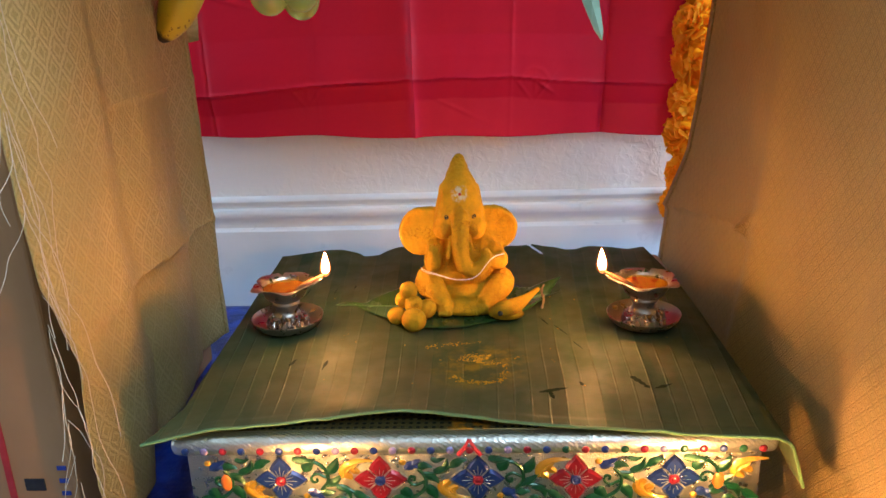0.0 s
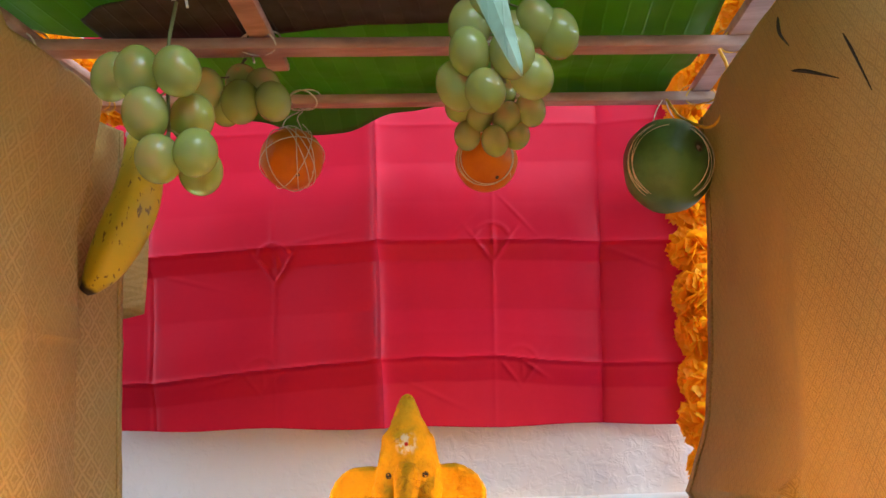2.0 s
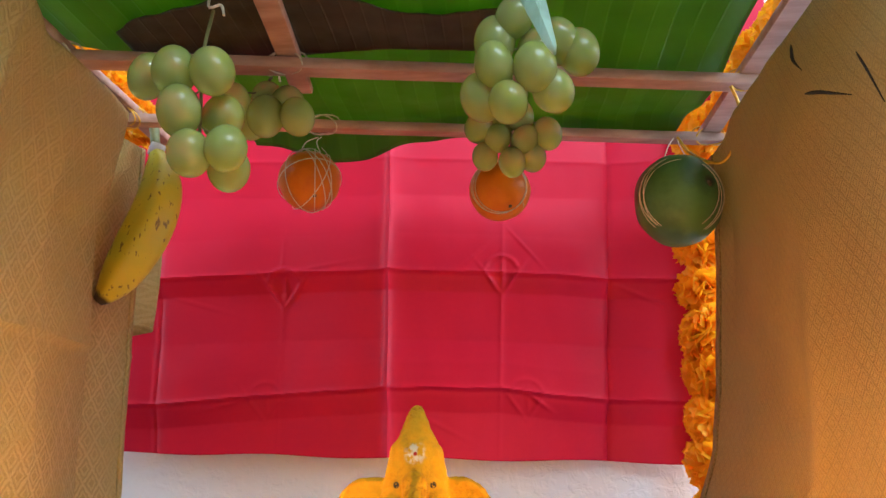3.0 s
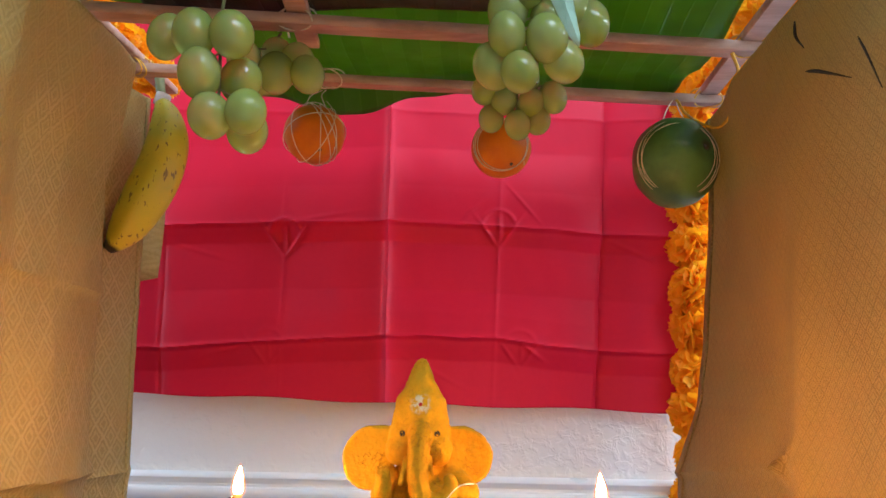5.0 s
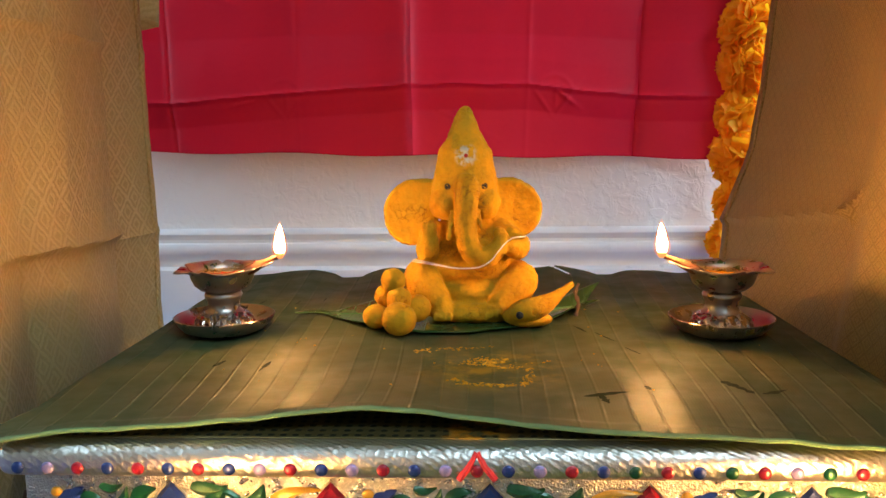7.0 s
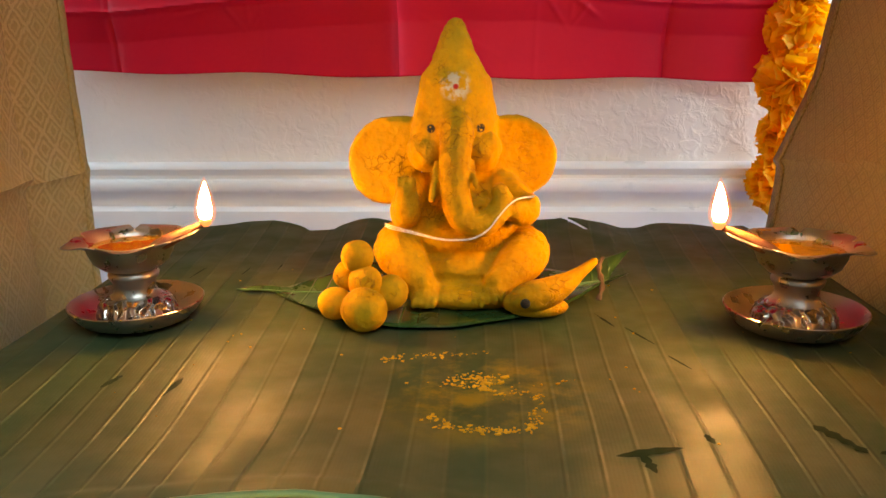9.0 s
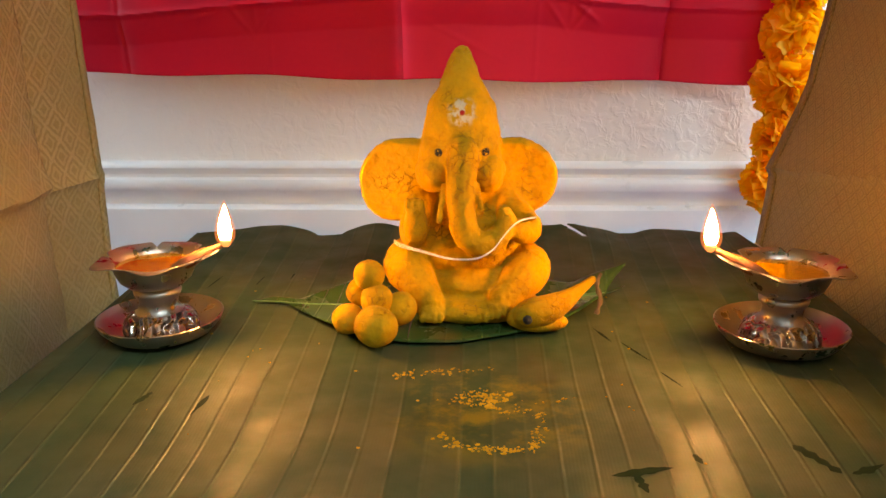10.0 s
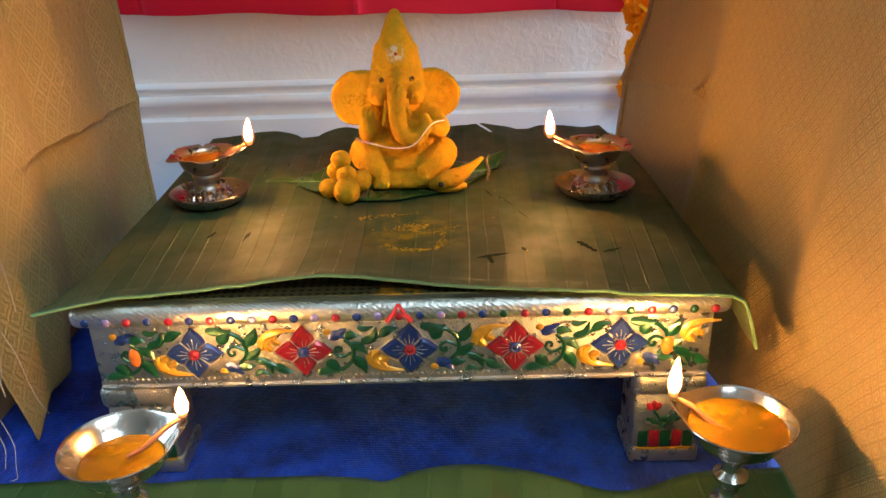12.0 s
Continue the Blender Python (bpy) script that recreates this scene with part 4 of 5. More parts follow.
bm = B()
sheet(bm, 300, 150, table_leaf_at)
cover_leaf = thing("banana_leaf", (0.0, 0.2, 0.147), "large dark green banana leaf spread over the low table", "leaf", "banana leaves")
part("leaf_blade", bm, TABLE_LEAF, cover_leaf, thick=0.0007)
bm = B()
edge = [Vector(table_leaf_at(i / 120, 0.0)) + Vector((0, -0.0006, 0.0003)) for i in range(121)]
tube(bm, edge, [0.0013 + 0.0003 * noise.noise((i * 0.7, 2, 5)) for i in range(121)], 8)
part("leaf_edge", bm, LEAF_RIM, cover_leaf, "paler green leaf edge")
for cx, cy, ln, wd, tilt in ((-0.128, 0.112, 0.020, 0.0028, 0.12), (0.0715, 0.202, 0.022, 0.0016, -0.35), (0.086, 0.180, 0.026, 0.0015, -0.45), (0.098, 0.146, 0.018, 0.0010, -0.4),
                             (0.068, 0.062, 0.026, 0.0060, 1.35), (0.066, 0.054, 0.014, 0.0045, -0.2), (0.092, 0.072, 0.008, 0.0030, -0.2), (-0.178, 0.285, 0.026, 0.0012, 0.1),
                             (-0.148, 0.290, 0.018, 0.0009, 0.05), (-0.128, 0.300, 0.014, 0.0009, 0.0), (0.140, 0.074, 0.024, 0.0085, -0.5), (0.158, 0.068, 0.018, 0.0045, 1.1), (-0.158, 0.118, 0.014, 0.004, 0.3)):
    bm = B()
    pts = []
    for i in range(9):
        s = i / 8
        w = wd * 0.38 * math.sin(math.pi * s) ** 0.45 * (1 + 1.1 * noise.noise((cx * 90, s * 9, 1))) + 0.0001
        o = (s - 0.5) * ln
        for e in (-1, 1):
            px, py = cx + o * math.sin(tilt) + e * w * math.cos(tilt), cy + o * math.cos(tilt) - e * w * math.sin(tilt)
            pts.append((px, py, table_leaf_z(px, py) + 0.0008))
    vs = [bm.verts.new(p) for p in pts]
    for i in range(0, 16, 2):
        bm.faces.new((vs[i], vs[i + 1], vs[i + 3], vs[i + 2]))
    part("tear", bm, TEAR, cover_leaf)

# crumbs of turmeric
bm = B()
rng = random.Random(11)
strokes = (((-0.040, 0.146), (-0.022, 0.151), (0.006, 0.156)), ((-0.010, 0.121), (0.004, 0.131), (0.008, 0.116), (0.018, 0.110), (0.044, 0.126)),
           ((-0.015, 0.090), (-0.006, 0.080), (0.010, 0.076), (0.024, 0.079), (0.030, 0.094), (0.029, 0.110)))
for n, stroke in enumerate(strokes):
    line = smooth_path([(*p, 0) for p in stroke], 12)
    for i in range((70, 180, 160)[n]):
        c = rng.choice(line)
        blob = n == 1 and rng.random() < 0.5
        x, y = (0.004 + rng.gauss(0, 0.008), 0.123 + rng.gauss(0, 0.004)) if blob else (c.x + rng.gauss(0, 0.0018), c.y + rng.gauss(0, 0.0018))
        q = rng.uniform(0.0002, 0.0007) * (2.4 if blob and rng.random() < 0.12 else 1.0)
        ball(bm, (x, y, table_leaf_z(x, y) + 0.0006), (q * rng.uniform(1, 2.6), q * rng.uniform(0.8, 1.5), q * 0.45), Matrix.Rotation(rng.uniform(0, 3), 3, "Z"), 5, 3)
for i in range(48):
    x, y = rng.uniform(-0.19, 0.20), rng.uniform(0.05, 0.30)
    q = rng.uniform(0.0002, 0.0007)
    ball(bm, (x, y, table_leaf_z(x, y) + 0.0006), (q * 1.4, q, q * 0.6), None, 5, 3)
lone("turmeric_crumbs", bm, POWDER, "scattered yellow turmeric powder and crumbs on the leaf", "powder", kind="stuff", smooth=False)


# ---- glossy leaf under the figure ----
def small_leaf_at(u, v):
    s = v
    ax = -0.141 + 0.224 * s
    ay = 0.247 - 0.010 * math.sin(s * math.pi) + 0.02 * s * s
    half = 0.056 * (math.sin(math.pi * min(1, max(0.0, (s - 0.10) / 0.90)) ** 0.8) ** 0.8 if s > 0.10 else 0.0) + 0.0035 * (1 - s) + 0.001
    e = (u - 0.5) * 2
    x = ax + 0.012 * e * e
    y = ay + e * half
    z = table_leaf_z(x, y) + 0.0016 + 0.0012 * abs(e) + 0.0075 * max(0, -e) ** 2 * bell(s - 0.95, 0.10) + 0.004 * bell(s - 0.27, 0.08) * e * e
    z += 0.020 * max(0.0, s - 0.86) / 0.14 * max(0, e) ** 1.5
    return x, y, z


bm = B()
sheet(bm, 24, 60, small_leaf_at)
little = thing("betel_leaf", (0.0, 0.25, 0.151), "glossy dark green leaf lying under the clay figure", "leaf")
part("leaf_blade", bm, SMALL_LEAF, little, thick=0.0006)
bm = B()
tube(bm, [Vector(small_leaf_at(0.5, i / 30)) + Vector((0, 0, 0.0005)) for i in range(31)], [0.0004 + 0.0010 * i / 30 for i in range(31)], 6)
part("midrib", bm, LEAF_RIM, little)
bm = B()
tube(bm, smooth_path([(0.071, 0.222, 0.156), (0.0735, 0.226, 0.164), (0.0715, 0.229, 0.172), (0.074, 0.232, 0.178)]), [0.0016, 0.0018, 0.0012, 0.0010] * 4 + [0.0010] * 3, 6)
part("leaf_stalk", bm, DRY_STEM, little, "dry brown stalk")


# ---- clay figure ----
def chain(bm, stops, steps=5):
    """A rounded limb through (x, y, z, radius) stops."""
    line = smooth_path([s[:3] for s in stops], steps)
    radii = smooth_path([(s[3], 0, 0) for s in stops], steps)
    tube(bm, line, [max(0.001, r.x) for r in radii], 14)
    for s in (stops[0], stops[-1]):
        ball(bm, s[:3], (s[3],) * 3, None, 14, 10)


def ear(bm, outline, y):
    """A flat round-edged flap with a slightly hollow face."""
    line = [Vector((a, 0, b)) for a, b in outline]
    line = smooth_path([*line, line[0]], 4)[:-1]
    mid = sum(line, Vector()) / len(line)
    loops = []
    for k, dy in ((0.02, 0.0040), (0.55, 0.0052), (0.90, 0.0046), (1.0, 0.0010), (0.985, -0.0030), (0.90, -0.0056), (0.72, -0.0046), (0.40, -0.0030), (0.02, -0.0026)):
        loops.append([mid + (p - mid) * k + Vector((0, y + dy, 0)) for p in line])
    rings(bm, loops)


bm = B()
# tall pointed crown growing out of the forehead
lathe(bm, ((0.0246, 0.0), (0.0240, 0.018), (0.0224, 0.025), (0.0212, 0.032), (0.0196, 0.0405), (0.0160, 0.0455), (0.0130, 0.051), (0.0106, 0.0570), (0.0086, 0.0625), (0.0062, 0.0682), (0.0040, 0.0718), (0.0012, 0.0735)),
      (-0.0090, 0.2530, 0.2352), 36, Matrix.Rotation(radians(-3), 3, "X"))
ball(bm, (-0.0100, 0.2480, 0.2440), (0.0250, 0.0200, 0.0240))
ball(bm, (-0.0245, 0.2420, 0.2370), (0.0115, 0.0140, 0.0125))
ball(bm, (0.0060, 0.2420, 0.2370), (0.0115, 0.0140, 0.0125))
ear(bm, ((-0.0300, 0.2540), (-0.0450, 0.2545), (-0.0560, 0.2525), (-0.0645, 0.2455), (-0.0702, 0.2365), (-0.0718, 0.2275), (-0.0697, 0.2175), (-0.0642, 0.2090), (-0.0555, 0.2035), (-0.0460, 0.2035), (-0.0360, 0.2080), (-0.0300, 0.2200)), 0.2570)
ear(bm, ((0.0100, 0.2540), (0.0220, 0.2550), (0.0325, 0.2530), (0.0417, 0.2468), (0.0477, 0.2390), (0.0490, 0.2310), (0.0472, 0.2220), (0.0430, 0.2150), (0.0340, 0.2088), (0.0255, 0.2085), (0.0170, 0.2120), (0.0100, 0.2230)), 0.2570)
# trunk, curling to one side
chain(bm, ((-0.0080, 0.2310, 0.2500, 0.0100), (-0.0080, 0.2225, 0.2380, 0.0087), (-0.0082, 0.2180, 0.2250, 0.0079), (-0.0068, 0.2150, 0.2120, 0.0078),
           (-0.0020, 0.2140, 0.2030, 0.0079), (0.0070, 0.2145, 0.2012, 0.0074), (0.0140, 0.2165, 0.2060, 0.0067), (0.0168, 0.2190, 0.2130, 0.0060), (0.0158, 0.2205, 0.2170, 0.0050)))
# tusks
tube(bm, ((-0.0180, 0.2260, 0.2330), (-0.0206, 0.2120, 0.2140)), (0.0022, 0.0015), 8)
tube(bm, ((0.0000, 0.2260, 0.2330), (0.0034, 0.2115, 0.2210)), (0.0022, 0.0014), 8)
# body and lap
ball(bm, (-0.0060, 0.2620, 0.2070), (0.0270, 0.0190, 0.0270))
ball(bm, (-0.0060, 0.2500, 0.1900), (0.0350, 0.0270, 0.0215))
ball(bm, (-0.0020, 0.2330, 0.1598), (0.0400, 0.0290, 0.0098))
ball(bm, (-0.0020, 0.2440, 0.1720), (0.0320, 0.0280, 0.0130))
chain(bm, ((-0.0290, 0.2600, 0.1800, 0.0170), (-0.0408, 0.2380, 0.1810, 0.0152), (-0.0345, 0.2230, 0.1745, 0.0118), (-0.0260, 0.2150, 0.1650, 0.0085)))
ball(bm, (-0.0248, 0.2115, 0.1605), (0.0086, 0.0090, 0.0062))
chain(bm, ((0.0190, 0.2600, 0.1780, 0.0160), (0.0302, 0.2380, 0.1785, 0.0150), (0.0240, 0.2230, 0.1740, 0.0112), (0.0150, 0.2155, 0.1675, 0.0082)))
ball(bm, (0.0125, 0.2125, 0.1630), (0.0086, 0.0085, 0.0060), Matrix.Rotation(radians(-25), 3, "Y"))
for k in range(4):
    ball(bm, (-0.0302 + 0.0036 * k, 0.2042, 0.1595), (0.0021, 0.0030, 0.0036), None, 8, 6)
    ball(bm, (0.0062 + 0.0035 * k, 0.2052, 0.1598 + 0.0012 * k), (0.0021, 0.0028, 0.0036), None, 8, 6)
# raised arm with an open palm, and a closed hand by the trunk's tip
chain(bm, ((-0.0340, 0.2540, 0.2150, 0.0088), (-0.0375, 0.2380, 0.2030, 0.0085), (-0.0350, 0.2270, 0.2040, 0.0076), (-0.0348, 0.2230, 0.2140, 0.0062), (-0.0350, 0.2215, 0.2200, 0.0060)))
for k in range(3):
    ball(bm, (-0.0388 + 0.0038 * k, 0.2185, 0.2222), (0.0020, 0.0026, 0.0046), None, 8, 6)
chain(bm, ((0.0190, 0.2540, 0.2150, 0.0090), (0.0295, 0.2360, 0.2060, 0.0086), (0.0285, 0.2270, 0.2050, 0.0080), (0.0225, 0.2215, 0.2080, 0.0066)))
ball(bm, (0.0328, 0.2280, 0.2075), (0.0056, 0.0075, 0.0082))
figure = lone("clay_statue", bm, CLAY, "seated elephant-headed clay statue coated in cracked orange turmeric", "statue")
mod = figure.modifiers.new("one_skin", "REMESH")
mod.mode, mod.voxel_size, mod.use_smooth_shade = "VOXEL", 0.0009, True
mod = figure.modifiers.new("soften", "SMOOTH")
mod.factor, mod.iterations = 0.5, 3
lumps = bpy.data.textures.new("clay_lumps", "CLOUDS")
lumps.noise_scale = 0.011
mod = figure.modifiers.new("lumps", "DISPLACE")
mod.texture, mod.strength, mod.mid_level = lumps, 0.0018, 0.5
grit = bpy.data.textures.new("clay_grit", "CLOUDS")
grit.noise_scale, grit.noise_depth = 0.0032, 3
mod = figure.modifiers.new("grit", "DISPLACE")
mod.texture, mod.strength, mod.mid_level = grit, 0.0011, 0.5

# white thread round the figure
bm = B()
for k in range(3):
    o, w = 0.0003 * k, 0.0009 * (k - 1)
    tube(bm, smooth_path([(-0.0492, 0.2390, 0.1948 + w), (-0.0440, 0.2262, 0.1962 + w), (-0.0300, 0.2175, 0.1950 + 0.6 * w), (-0.0180, 0.2100, 0.1940 + 0.4 * w), (-0.0090, 0.2062, 0.1938 + o), (0.0015, 0.2058, 0.1948 + o),
                          (0.0095, 0.2068, 0.1992 + o), (0.0150, 0.2095, 0.2055 + o), (0.0205, 0.2130, 0.2112 + o), (0.0262, 0.2170, 0.2140 + o), (0.0345, 0.2230, 0.2140 + o)], 8), 0.00024, 6)
lone("sacred_thread", bm, WHITE_THREAD, "white cotton thread draped across the clay statue", "thread")

# balls of turmeric dough beside it
for cx, cy, cz, r in ((-0.0535, 0.1805, 0.1638, 0.0118), (-0.0712, 0.1950, 0.1622, 0.0090), (-0.0545, 0.1935, 0.1742, 0.0090), (-0.0590, 0.1990, 0.1872, 0.0088), (-0.0650, 0.2040, 0.1750, 0.0082), (-0.0425, 0.2000, 0.1668, 0.0098)):
    bm = B()
    ball(bm, (cx, cy, cz), (r, r, r * 0.97), None, 24, 16)
    for v in bm.verts:
        v.co += Vector(v.co - Vector((cx, cy, cz))).normalized() * 0.0007 * noise.noise(v.co * 130)
    lone("turmeric_ball", bm, CLAY, "small round ball of yellow turmeric dough on the leaf", "ball", "turmeric balls by the statue")

# small animal figurine with a peppercorn eye
bm = B()
chain(bm, ((0.0225, 0.2030, 0.1605, 0.0050), (0.0300, 0.2020, 0.1635, 0.0082), (0.0400, 0.2035, 0.1655, 0.0085), (0.0500, 0.2060, 0.1700, 0.0062), (0.0590, 0.2085, 0.1760, 0.0034), (0.0660, 0.2100, 0.1815, 0.0022)))
ball(bm, (0.0360, 0.2060, 0.1575), (0.0170, 0.0090, 0.0056))
lone("clay_figurine", bm, CLAY, "small yellow turmeric animal figurine with pointed tail", "figurine")
bm = B()
ball(bm, (0.0292, 0.1942, 0.1630), (0.0027, 0.0022, 0.0027), None, 14, 10)
lone("peppercorn", bm, PEPPER, "black peppercorn pressed into the figurine as eye", "peppercorn")


# ---- oil lamps ----
def flame_mesh(base, height, width, lean):
    bm = B()
    prof = smooth_path([(0.50, 0.0, 0), (0.86, 0.11, 0), (1.0, 0.25, 0), (0.92, 0.42, 0), (0.70, 0.62, 0), (0.40, 0.81, 0), (0.17, 0.93, 0), (0.02, 1.0, 0)], 4)
    loops = []
    for r, h, _ in prof:
        c = Vector(base) + Vector((lean * h * h, 0, h * height))
        loops.append([c + Vector((math.cos(math.tau * k / 20), math.sin(math.tau * k / 20), 0)) * r * width / 2 for k in range(20)])
    rings(bm, loops)
    return bm


def flame_foot(base, width):
    """The dim root of a flame, round the wick's tip."""
    bm = B()
    lathe(bm, ((0.0016, -0.0030), (width * 0.30, -0.0016), (width * 0.36, 0.0), (width * 0.28, 0.0012)), base, 12)
    return bm


def table_lamp(cx, cy, side, label):
    """Silver lamp on a saucer foot with a star-shaped bowl; side +1 points its wick to the right."""
    base = 0.1515
    lamp = thing("oil_lamp", (cx, cy, base), label, "oil lamp", "oil lamps on the table")
    bm = B()
    lathe(bm, ((0.006, 0.0), (0.022, 0.0004), (0.0285, 0.0030), (0.0335, 0.0085), (0.0350, 0.0118), (0.0344, 0.0122), (0.0325, 0.0090), (0.0275, 0.0042), (0.021, 0.0020), (0.004, 0.0018)), (cx, cy, base), 56)
    part("saucer", bm, SILVER, lamp)
    bm = B()
    lathe(bm, ((0.0200, 0.0018), (0.0212, 0.0040), (0.0208, 0.0070), (0.0190, 0.0115), (0.0150, 0.0140), (0.0130, 0.0150)), (cx, cy, base), 56,
          wave=lambda a, r, h: (r * (1 + 0.025 * math.sin(a * 14 + h * 700) * (1 if 0.003 < h < 0.012 else 0)), h))
    part("foot", bm, SILVER_EMBOSSED, lamp, "embossed dome foot")
    bm = B()
    lathe(bm, ((0.0150, 0.0138), (0.0118, 0.0158), (0.0106, 0.0190), (0.0110, 0.0225), (0.0128, 0.0252), (0.0131, 0.0268), (0.0122, 0.0284), (0.0108, 0.0296)), (cx, cy, base), 40)
    part("stem", bm, SILVER, lamp)

    def star(a, r, h):
        """Five thin drawn-out points on the rim, pinched between, the one under the wick the longest."""
        k = max(0.0, (r - 0.0224) / 0.0104)
        d = a - (0 if side > 0 else math.pi)
        lobes = abs(math.cos(2.5 * d))
        spout = bell(math.atan2(math.sin(d), math.cos(d)), 0.26)
        pinch = bell(lobes, 0.16)
        return r + k * (0.0052 * lobes ** 4 + 0.0040 * spout - 0.0048 * pinch - 0.0042), h + k * (0.0012 * (1 - lobes) + 0.0052 * spout - 0.0008 * lobes ** 3 - 0.0024 * pinch + 0.0005 * math.sin(a * 3 + cx))

    bm = B()
    lathe(bm, ((0.0100, 0.0290), (0.0155, 0.0308), (0.0196, 0.0345), (0.0216, 0.0392), (0.0224, 0.0428), (0.0264, 0.0448), (0.0322, 0.0458), (0.0328, 0.0462), (0.0322, 0.0466), (0.0258, 0.0457), (0.0214, 0.0430), (0.0200, 0.0392), (0.0155, 0.0352), (0.002, 0.0335)), (cx, cy, base), 120, wave=star)
    part("bowl", bm, SILVER, lamp, "star-shaped silver bowl")
    bm = B()
    lathe(bm, ((0.0203, 0.0412), (0.0208, 0.0420), (0.014, 0.0421), (0.002, 0.0421)), (cx, cy, base), 32)
    part("oil", bm, OIL, lamp, "yellow lamp oil")
    bm = B()
    pts = smooth_path([(cx + side * 0.013, cy - 0.008, base + 0.0418), (cx + side * 0.020, cy - 0.006, base + 0.0445), (cx + side * 0.028, cy - 0.002, base + 0.0482), (cx + side * 0.0385, cy + 0.003, base + 0.0525)], 5)
    tube(bm, pts, [0.0016, 0.0021, 0.0025, 0.0029, 0.0032, 0.0034, 0.0035, 0.0035, 0.0034, 0.0032, 0.0030, 0.0027, 0.0024, 0.0021, 0.0018, 0.0015][:len(pts)], 10)
    wick = part("wick", bm, WICK, lamp, "oiled cotton wick")
    bm = B()
    tube(bm, ((cx + side * 0.0375, cy + 0.003, base + 0.0520), (cx + side * 0.0405, cy + 0.003, base + 0.0545)), (0.0020, 0.0011), 8)
    part("burnt_tip", bm, CHAR, wick)
    fl = part("flame", flame_mesh((cx + side * 0.0405, cy + 0.003, base + 0.0548), 0.0206, 0.0072, 0.001 * side), FLAME, lamp, "burning white-yellow flame")
    part("flame_halo", flame_mesh((cx + side * 0.0405, cy + 0.003, base + 0.0526), 0.0252, 0.0112, 0.001 * side), HALO, fl)
    part("flame_root", flame_foot((cx + side * 0.0405, cy + 0.003, base + 0.0546), 0.0090), FLAME_FOOT, fl)


table_lamp(-0.1790, 0.1960, 1, "small silver oil lamp with burning wick on the leaf")
table_lamp(0.1660, 0.1920, -1, "small silver oil lamp with burning wick on the leaf")


def floor_lamp(cx, cy, height, side, turn_deg, label):
    """Tall pedestal lamp with a round bowl full of oil."""
    base = FLOOR + 0.0045
    lamp = thing("pedestal_oil_lamp", (cx, cy, base), label, "oil lamp", "oil lamps on the floor")
    bm = B()
    lathe(bm, ((0.004, 0.0), (0.026, 0.0005), (0.0272, 0.003), (0.0245, 0.0065), (0.0160, 0.0110), (0.0105, 0.0155), (0.0085, 0.020)), (cx, cy, base), 48)
    part("base", bm, BRASS_WHITE, lamp)
    h = height - 0.026
    bm = B()
    lathe(bm, ((0.0085, 0.0195), (0.0062, 0.026), (0.0060, h * 0.42), (0.0098, h * 0.47), (0.0104, h * 0.51), (0.0065, h * 0.56), (0.0058, h * 0.66), (0.0105, h * 0.74), (0.0108, h * 0.78), (0.0062, h * 0.83), (0.0062, h * 0.93), (0.0110, h)), (cx, cy, base), 32)
    part("stem", bm, BRASS_WHITE, lamp)
    bm = B()
    d0 = radians(turn_deg)

    def lip(a, r, hh):
        k = max(0.0, (r - 0.026) / 0.008)
        s = bell(math.atan2(math.sin(a - d0), math.cos(a - d0)), 0.30)
        return r + 0.0065 * s * k, hh + 0.0015 * s * k

    lathe(bm, ((0.008, h - 0.001), (0.0175, h + 0.0035), (0.0255, h + 0.0105), (0.0308, h + 0.0190), (0.0335, h + 0.0245), (0.0348, h + 0.0255), (0.0344, h + 0.0262), (0.0325, h + 0.0250), (0.0295, h + 0.0190), (0.0240, h + 0.0115), (0.0150, h + 0.0055), (0.002, h + 0.0040)), (cx, cy, base), 64, wave=lip)
    part("bowl", bm, BRASS_WHITE, lamp, "round polished metal bowl")
    bm = B()
    if side > 0:
        lathe(bm, ((0.0242, h + 0.0128), (0.0250, h + 0.0136), (0.016, h + 0.0138), (0.002, h + 0.0138)), (cx, cy, base), 40)
    else:
        lathe(bm, ((0.0290, h + 0.0186), (0.0297, h + 0.0194), (0.016, h + 0.0196), (0.002, h + 0.0196)), (cx, cy, base), 40)
    part("oil", bm, OIL, lamp, "yellow lamp oil filling the bowl")
    dx, dy = math.cos(d0), math.sin(d0)
    bm = B()
    pts = smooth_path([(cx + dx * 0.006, cy + dy * 0.006 - 0.006, base + h + 0.0178), (cx + dx * 0.017, cy + dy * 0.017 - 0.004, base + h + 0.0196), (cx + dx * 0.028, cy + dy * 0.028, base + h + 0.0250), (cx + dx * 0.0395, cy + dy * 0.0395, base + h + 0.0290)], 5)
    tube(bm, pts, [0.0012 + 0.0007 * math.sin(math.pi * i / 15) for i in range(16)], 8)
    wick = part("wick", bm, WICK, lamp, "oiled cotton wick")
    bm = B()
    tip = (cx + dx * 0.040, cy + dy * 0.040, base + h + 0.0292)
    tube(bm, (tip, (tip[0], tip[1], tip[2] + 0.003)), (0.0020, 0.0010), 8)
    part("burnt_tip", bm, CHAR, wick)
    fl = part("flame", flame_mesh((tip[0], tip[1], tip[2] + 0.0030), 0.0182 if side > 0 else 0.0250, 0.0076, 0.0010), FLAME, lamp, "burning white-yellow flame")
    part("flame_halo", flame_mesh((tip[0], tip[1], tip[2] + 0.0022), 0.0208 if side > 0 else 0.0276, 0.0100, 0.0010), HALO, fl)
    part("flame_root", flame_foot((tip[0], tip[1], tip[2] + 0.0028), 0.0090), FLAME_FOOT, fl)


floor_lamp(-0.1665, -0.0880, 0.1040, 1, 32, "polished metal pedestal lamp filled with oil and lit")
floor_lamp(0.2100, -0.0760, 0.1040, -1, 152, "polished metal pedestal lamp filled with oil and lit")

